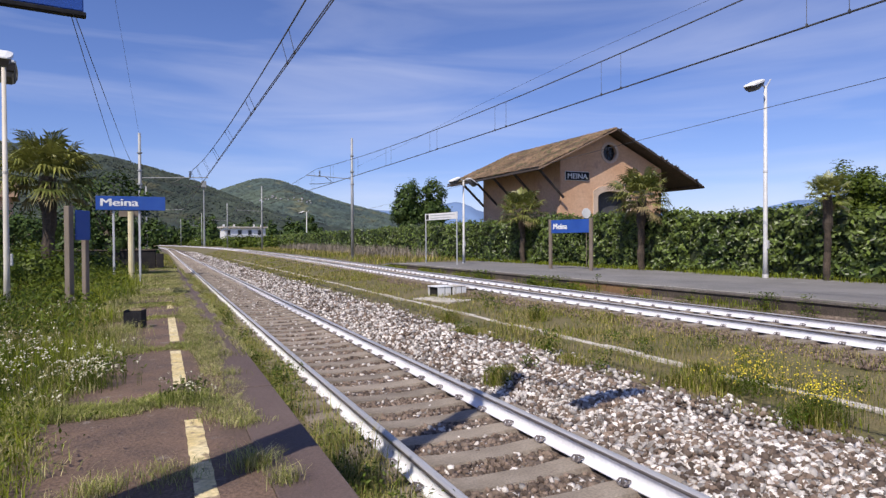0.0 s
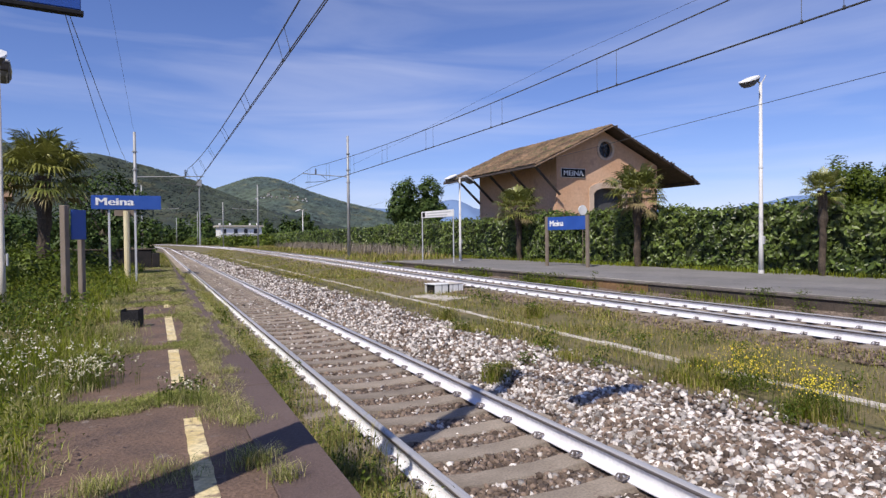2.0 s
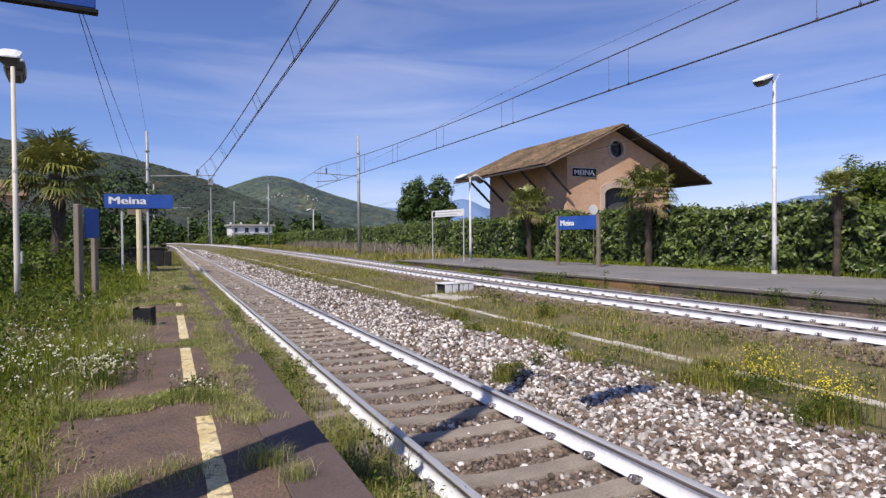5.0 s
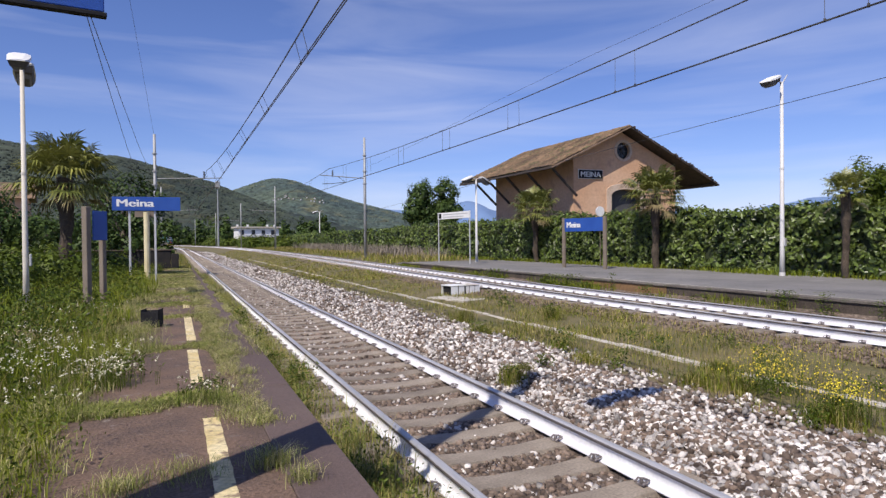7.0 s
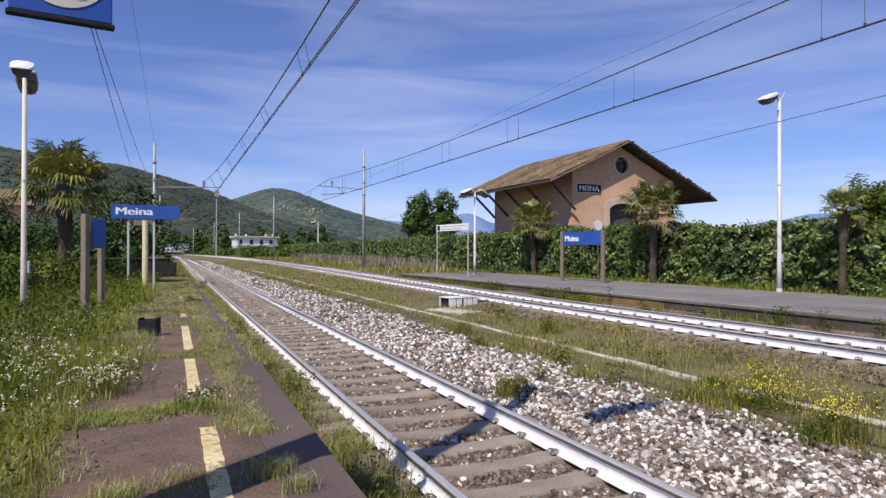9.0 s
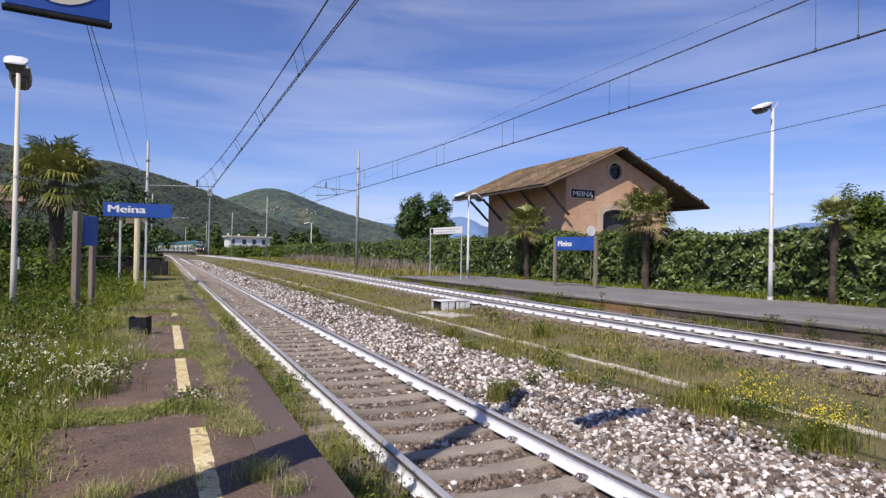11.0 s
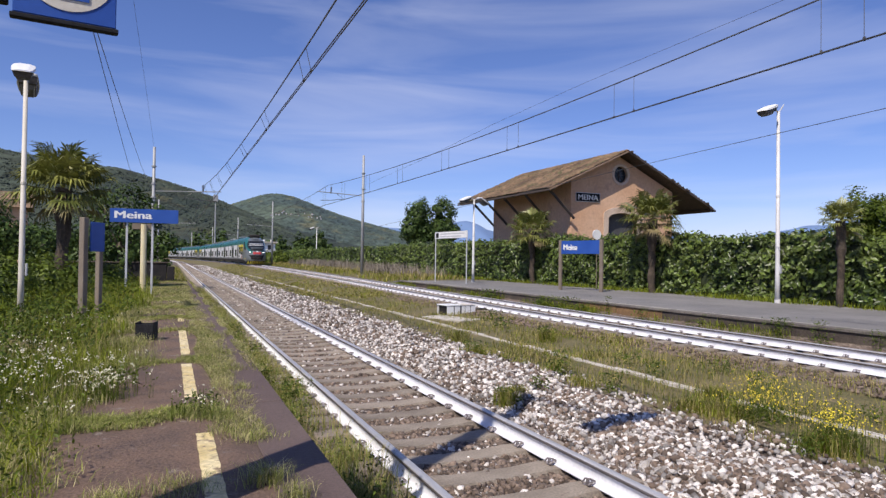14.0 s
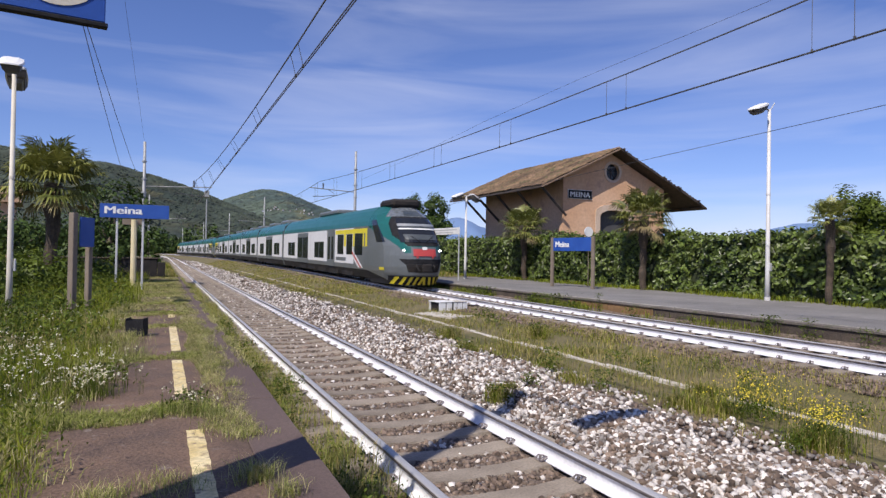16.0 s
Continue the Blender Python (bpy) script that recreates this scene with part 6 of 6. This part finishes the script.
def hillside_trees():
    """Treetops that roughen the wooded slopes."""
    R = np.random.default_rng(77)
    for name, label, n, x0, x1, y0, y1, size, height, mat in (
            ("hillside_trees", "dark treetops over the wooded hillside", 17000, -420, 150, 760, 1215, 3.8, near_hill_z, M_HILL),
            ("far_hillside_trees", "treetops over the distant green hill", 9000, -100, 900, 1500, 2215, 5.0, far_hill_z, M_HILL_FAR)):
        x, y = R.uniform(x0, x1, n), R.uniform(y0, y1, n)
        z = np.array([height(a, b) for a, b in zip(x, y)]) + size * R.uniform(0.0, 0.6, n)
        c = np.stack([x, y, z], 1)
        stuff(name, label, "trees", [leaf_cards(c, R.normal(size=(n, 3)) * 0.25 + [-0.3, -0.45, 1.0], size, R, slim=0.9)], mat)


hills()
hillside_trees()
hedge()
ballast()
grasses()
flowers("daisies", "cream-white wildflower heads in the tall meadow grass", [(-3.80, 7.2, 0.3, 0.75, 110, 0.44), (-4.15, 8.3, 0.3, 0.7, 65, 0.50), (-3.75, 6.0, 0.3, 0.5, 30, 0.32), (-3.28, 6.95, 0.3, 0.30, 85, 0.34), (-3.15, 7.6, 0.3, 0.2, 12, 0.36), (-4.5, 5.9, 0.3, 0.8, 20, 0.38), (-4.3, 11.6, 0.3, 0.8, 14, 0.50), (-3.6, 11.8, 0.3, 0.4, 9, 0.55), (-2.43, 5.92, PLAT, 0.24, 14, 0.26)], M_WHITE_PETAL, 0.0072, umbel=4)
flowers("yellow_flowers", "yellow wildflowers in the grass between the tracks", [(4.05, 5.6, -0.14, 0.5, 300, 0.34), (3.72, 4.45, -0.14, 0.40, 360, 0.36), (4.9, 6.2, -0.1, 0.45, 190, 0.30), (4.5, 5.0, -0.1, 0.35, 110, 0.30), (4.9, 8.4, -0.1, 0.8, 50, 0.2)], M_YELLOW_PETAL, 0.0080)
palm("tall fan palm with shaggy trunk beside the meadow", -6.75, 30.0, 0.2, 4.25, 2.25, 1, 56, 5, 0.25)
palm("fan palm in front of the hedge near the shed", 16.75, 31.9, 0.4, 3.05, 1.7, 2, 46, 4)
palm("fan palm in front of the hedge", 16.72, 21.85, 0.4, 3.25, 1.6, 3, 46, 8)
palm("fan palm in front of the hedge near the lamp", 16.75, 13.35, 0.4, 2.75, 0.86, 4, 30, 4, 0.11)
tree("broad leafy tree behind the blue name sign", -5.3, 39.5, 0.1, [(-0.6, 0, 3.0, 1.5, 0.9), (0.9, 0, 2.6, 1.4, 0.9), (0.4, 0, 4.6, 1.25, 0.9), (-0.9, 0.5, 4.4, 1.1, 0.9), (1.3, 0.3, 3.6, 1.0, 0.9), (0.3, -0.4, 1.5, 1.3, 0.7), (2.1, -0.3, 2.2, 1.0, 0.9), (2.3, -0.5, 1.2, 0.8, 0.8), (1.6, 0.2, 4.2, 0.9, 0.9)], 0.20, 30, 21)
tree("bushy shrub standing behind the hedge", 22.1, 16.3, 0.62, [(-0.2, 0, 2.85, 1.15, 0.9), (-1.1, 0.5, 2.0, 0.85, 0.9), (0.9, -0.6, 2.9, 1.15, 0.9), (-0.5, 0.2, 1.6, 1.4, 0.8), (0.8, -0.6, 1.6, 1.4, 0.8), (1.9, -1.5, 2.7, 1.2, 0.9), (2.0, -1.6, 1.5, 1.3, 0.8), (3.0, -2.4, 2.3, 1.2, 0.9)], 0.12, 190, 22, mat=M_WEED)
tree("round poplar tree beyond the hedge", 39.6, 110, 0.8, [(0, 0, 9.6, 2.4, 1.2), (-1.3, 0, 6.5, 2.3, 1.0), (1.2, 0, 6.0, 2.2, 1.0), (0.4, 0, 3.8, 2.4, 0.9)], 0.5, 20, 23, 0.3)
tree("round poplar tree beyond the hedge", 44.6, 110, 0.8, [(0, 0, 9.8, 2.3, 1.2), (-1.0, 0, 6.8, 2.2, 1.0), (1.2, 0, 6.3, 2.2, 1.0), (0.0, 0, 3.9, 2.4, 0.9)], 0.5, 20, 24, 0.3)
tree("dark conifer by the distant white house", 33.5, 165, 0.6, [(0, 0, 2.5, 2.2, 0.9), (0, 0, 5, 1.7, 1.0), (0, 0, 7.2, 1.0, 1.2)], 0.5, 16, 25, 0.25)


# ---- things further off and small things ----
def woods(name, label, spots, leaf, per, seed, mat):
    """Distant trees and scrub that nobody could count, as clumps of leaves."""
    R = np.random.default_rng(seed)
    v, f, k = [], [], 0
    for x, y, z, r, h in spots:
        for _ in range(per):
            d = R.normal(size=3)
            d /= np.linalg.norm(d)
            d[2] = abs(d[2])
            c = np.array([x, y, z]) + d * np.array([r, r, h]) * R.uniform(0.55, 1.0)
            n = 14
            off = R.normal(size=(n, 3)) * r * 0.17
            pv, pf = leaf_cards(c + off, off + d * r * 0.3, leaf, R, slim=0.8)
            v.append(pv), f.append(pf + k)
            k += len(pv)
    tagged(arrays(name, np.concatenate(v), np.concatenate(f), mat), label, "trees", kind="stuff")


rw = random.Random(31)
woods("far_woods", "dark green woods closing the view beyond the bend", [(-70 + 3.6 * i + rw.uniform(-2, 2), 372 + rw.uniform(-18, 30), 0.5, rw.uniform(4, 6.5), rw.uniform(8, 17)) for i in range(44)], 1.6, 42, 32, M_TREE_LEAF)
woods("line_scrub", "green scrub along the line beyond the hedge", [(13.5 + bend(y) + rw.uniform(0, 9), y, 0.4, rw.uniform(1.6, 2.6), rw.uniform(1.4, 3.0)) for y in [104 + 3.2 * i for i in range(60)]], 0.55, 22, 33, M_WEED)
woods("house_shrubs", "shrubs round the distant house", [(22 + 2.6 * i + rw.uniform(-1, 1), 285 + rw.uniform(-6, 6), 0.5, 3.0, rw.uniform(2.0, 4.0)) for i in range(22)], 0.9, 24, 34, M_WEED)
woods("bank_trees", "dark trees on the bank behind the platform", [(-8.0 - 3.0 * i + rw.uniform(-1, 1), 52 + 9 * i + rw.uniform(-3, 3), 0.3, rw.uniform(2.2, 3.4), rw.uniform(3.0, 6.0)) for i in range(16)] + [(-6.5 - 0.6 * i, 60 + 14 * i, 0.3, 2.3, rw.uniform(2.5, 4.5)) for i in range(12)], 0.42, 60, 35, M_TREE_LEAF)
woods("meadow_shrubs", "dense green shrubs behind the meadow grass", [(-5.6 - rw.uniform(0, 6.5), 17 + rw.uniform(0, 16), 0.2, rw.uniform(0.7, 1.3), rw.uniform(0.9, 1.7)) for i in range(34)] + [(-5.0 - rw.uniform(0, 2), 29 + rw.uniform(0, 8), 0.2, 0.9, 1.1) for i in range(10)], 0.13, 70, 36, M_WEED)


def low_wall():
    w = thing("low_wall", "near-black low wall at the platform end", "wall", kind="structure")
    part("wall_body", one_box(-9.0, -2.85, 38.0, 38.35, -0.1, 1.32, 0.02), M_DARK_TRAIN, w)
    part("coping", one_box(-9.05, -2.80, 37.95, 38.4, 1.325, 1.40, 0.015), M_PLAT_FACE, w)
    part("end_pier", one_box(-2.84, -2.45, 37.9, 38.5, -0.1, 1.15, 0.03), M_DARK_TRAIN, w)


low_wall()
tree("dense dark tree behind the meadow shrubs", -12.0, 44.0, 0.2, [(0, 0, 2.6, 1.9, 0.9), (1.9, 0, 2.0, 1.6, 0.9), (-2, 0.5, 2.4, 1.8, 0.9), (-0.4, 0.3, 3.9, 1.3, 0.9), (3.2, 1.5, 2.6, 1.4, 0.9)], 0.22, 30, 41)
tree("dense dark tree behind the meadow shrubs", -15.5, 52.0, 0.2, [(0, 0, 3.0, 2.2, 0.9), (2.2, 0, 2.4, 1.9, 0.9), (-2, 0.5, 2.6, 1.8, 0.9), (0.4, 0.3, 4.4, 1.4, 0.9)], 0.24, 30, 42)


def white_house():
    """Flat-roofed two-storey house far down the line."""
    h = thing("distant_house", "white flat-roofed two-storey house with balcony", "house", at=pose(33, 300, 0.5, 0, 0, 8))
    part("wall", one_box(-9.2, 9.2, 0, 9, 0, 7.6), M_WHITE_PAINT, h)
    part("roof_slab", one_box(-10.2, 9.9, -1.2, 9.6, 7.65, 8.3), M_CONCRETE, h)
    for x in (-7.5, -2.5, 2.0, 6.4):
        part("window", one_box(x - 0.8, x + 0.8, -0.12, -0.02, 4.6, 6.7), M_TRAIN_GLASS, h)
        part("window", one_box(x - 0.8, x + 0.8, -0.12, -0.02, 1.0, 3.0), M_TRAIN_GLASS, h)
    part("balcony", one_box(-9.2, 9.2, -1.4, -0.02, 3.6, 4.4), M_GREY_PAINT, h)
    for x in (-8.8, -4.2, 4.8, 8.2):
        part("chimney", one_box(x - 0.35, x + 0.35, 3, 3.8, 8.32, 9.3), M_WHITE_PAINT, h)


white_house()


def hill_house(x, y, z, s, turn):
    h = thing("village_house", "tiny pale village house on the wooded hill", "house", "village houses", at=pose(x, y, z, 0, 0, turn))
    part("wall", one_box(-s, s, -s * 0.7, s * 0.7, -2.0, s * 0.9), M_GREY_PAINT, h)
    bm = bmesh.new()
    v = [bm.verts.new(c) for c in ((-s * 1.1, -s * 0.8, s * 0.92), (s * 1.1, -s * 0.8, s * 0.92), (s * 1.1, s * 0.8, s * 0.92), (-s * 1.1, s * 0.8, s * 0.92), (-s * 1.1, 0, s * 1.5), (s * 1.1, 0, s * 1.5))]
    for q in ((0, 1, 5, 4), (2, 3, 4, 5), (0, 4, 3), (1, 2, 5)):
        bm.faces.new([v[i] for i in q])
    part("roof", bm, M_ROOF_TILE, h)


for k in range(18):
    hx, hy = 290 + rw.uniform(-50, 110), 1770 + rw.uniform(-25, 25)
    hill_house(hx, hy, far_hill_z(hx, hy) + 3.2, rw.uniform(1.4, 2.2), rw.uniform(-40, 40))

red = thing("distant_house", "far house with pinkish walls and clay roof among trees", "house", at=pose(-19.3, 72, 0.3, 0, 0, 8))
part("wall", one_box(-5, 3.6, 0, 7, 0, 6.0), M_PLASTER, red)
bm = bmesh.new()
v = [bm.verts.new(c) for c in ((-5.5, -0.6, 5.9), (4.2, -0.6, 5.9), (4.2, 7.6, 5.9), (-5.5, 7.6, 5.9), (-5.5, 3.5, 7.7), (4.2, 3.5, 7.7))]
for q in ((0, 1, 5, 4), (2, 3, 4, 5), (0, 4, 3), (1, 2, 5), (3, 2, 1, 0)):
    bm.faces.new([v[i] for i in q])
part("roof", bm, M_ROOF_TILE, red)


def bin_and_box():
    b = thing("black_crate", "open black plastic crate standing in the platform grass", "crate", at=pose(-3.02, 11.6, PLAT, 0, 0, -14))
    part("bottom", one_box(-0.125, 0.125, -0.125, 0.125, 0.0, 0.02), M_BLACK, b)
    for k in range(4):
        wall = part("side_wall", one_box(-0.14, 0.14, -0.14, -0.126, 0.021, 0.27 + 0.03 * (k % 2), 0.004), M_BLACK, b)
        wall.matrix_basis = pose(0, 0, 0, 0, 0, 90 * k)
    x = thing("point_machine", "white-painted track equipment box with dark streaks between the tracks", "equipment box", at=pose(6.22, 19.45, ground_z(6.3, 19.4) + 0.02, 0, 0, 8))
    part("core", one_box(-0.50, 0.50, -0.30, 0.30, -0.1, 0.235, 0.01), M_DARK_TRAIN, x)
    for a, b2 in ((-0.56, -0.30), (-0.26, -0.05), (0.02, 0.14), (0.17, 0.36), (0.39, 0.56)):
        for front in (-0.325, 0.302):
            part("leg_panel", one_box(a, b2, front, front + 0.023, -0.1, 0.236, 0.004), M_WHITE_PAINT, x)
    part("cover", one_box(-0.58, 0.02, -0.34, 0.34, 0.24, 0.275, 0.012), M_WHITE_PAINT, x)
    part("cover", one_box(0.03, 0.58, -0.34, 0.34, 0.24, 0.265, 0.012), M_CONCRETE, x)
    part("link_rod", one_tube([(0.55, 0.05, 0.10), (1.35, 0.12, 0.06)], 0.025, 6), M_DARK_TRAIN, x)
    c = thing("concrete_slab", "flat pale concrete slabs lying in the grass", "concrete slab", at=pose(5.55, 17.6, ground_z(5.55, 17.6), 0, 0, 20))
    part("slab", one_box(-0.55, 0.45, -0.5, 0.35, -0.05, 0.035, 0.01), M_CONCRETE, c)
    part("slab", one_box(-0.45, 0.4, 0.40, 1.3, -0.05, 0.03, 0.01), M_CONCRETE, c)
    g = thing("radio_mast", "tall thin radio mast with box aerial beside the line", "mast", at=pose(9.4, 200, 0.3))
    part("pole", one_tube([(0, 0, 0), (0, 0, 19.2)], [0.28, 0.16], 8), M_GALV, g)
    part("aerial", one_box(-0.7, 0.7, -0.5, 0.5, 17.6, 19.6, 0.1), M_GALV, g)
    d = thing("roundel_sign", "small round white sign on a thin pole", "sign", at=pose(15.84, 24.6, PLAT2))
    part("pole", one_tube([(0, 0, 0), (0, 0, 2.45)], 0.016, 6), M_BROWN_POST, d)
    part("disc", one_tube([(0, 0.02, 2.60), (0, -0.02, 2.60)], 0.24, 18), M_WHITE_PAINT, d)


bin_and_box()


def far_van():
    v = thing("parked_van", "small white van parked far down the line", "van", at=pose(11.0, 262, 0.6, 0, 0, 15))
    part("body", one_box(-0.95, 0.95, -2.2, 2.2, 0.35, 2.1, 0.15), M_WHITE_PAINT, v)
    part("windscreen", one_box(-0.8, 0.8, -2.23, -2.205, 1.2, 1.85), M_TRAIN_GLASS, v)
    for s in (-0.85, 0.85):
        for y in (-1.4, 1.4):
            part("wheel", one_tube([(s - 0.1, y, 0.33), (s + 0.1, y, 0.33)], 0.33, 12), M_BLACK, v)


far_van()
motions()
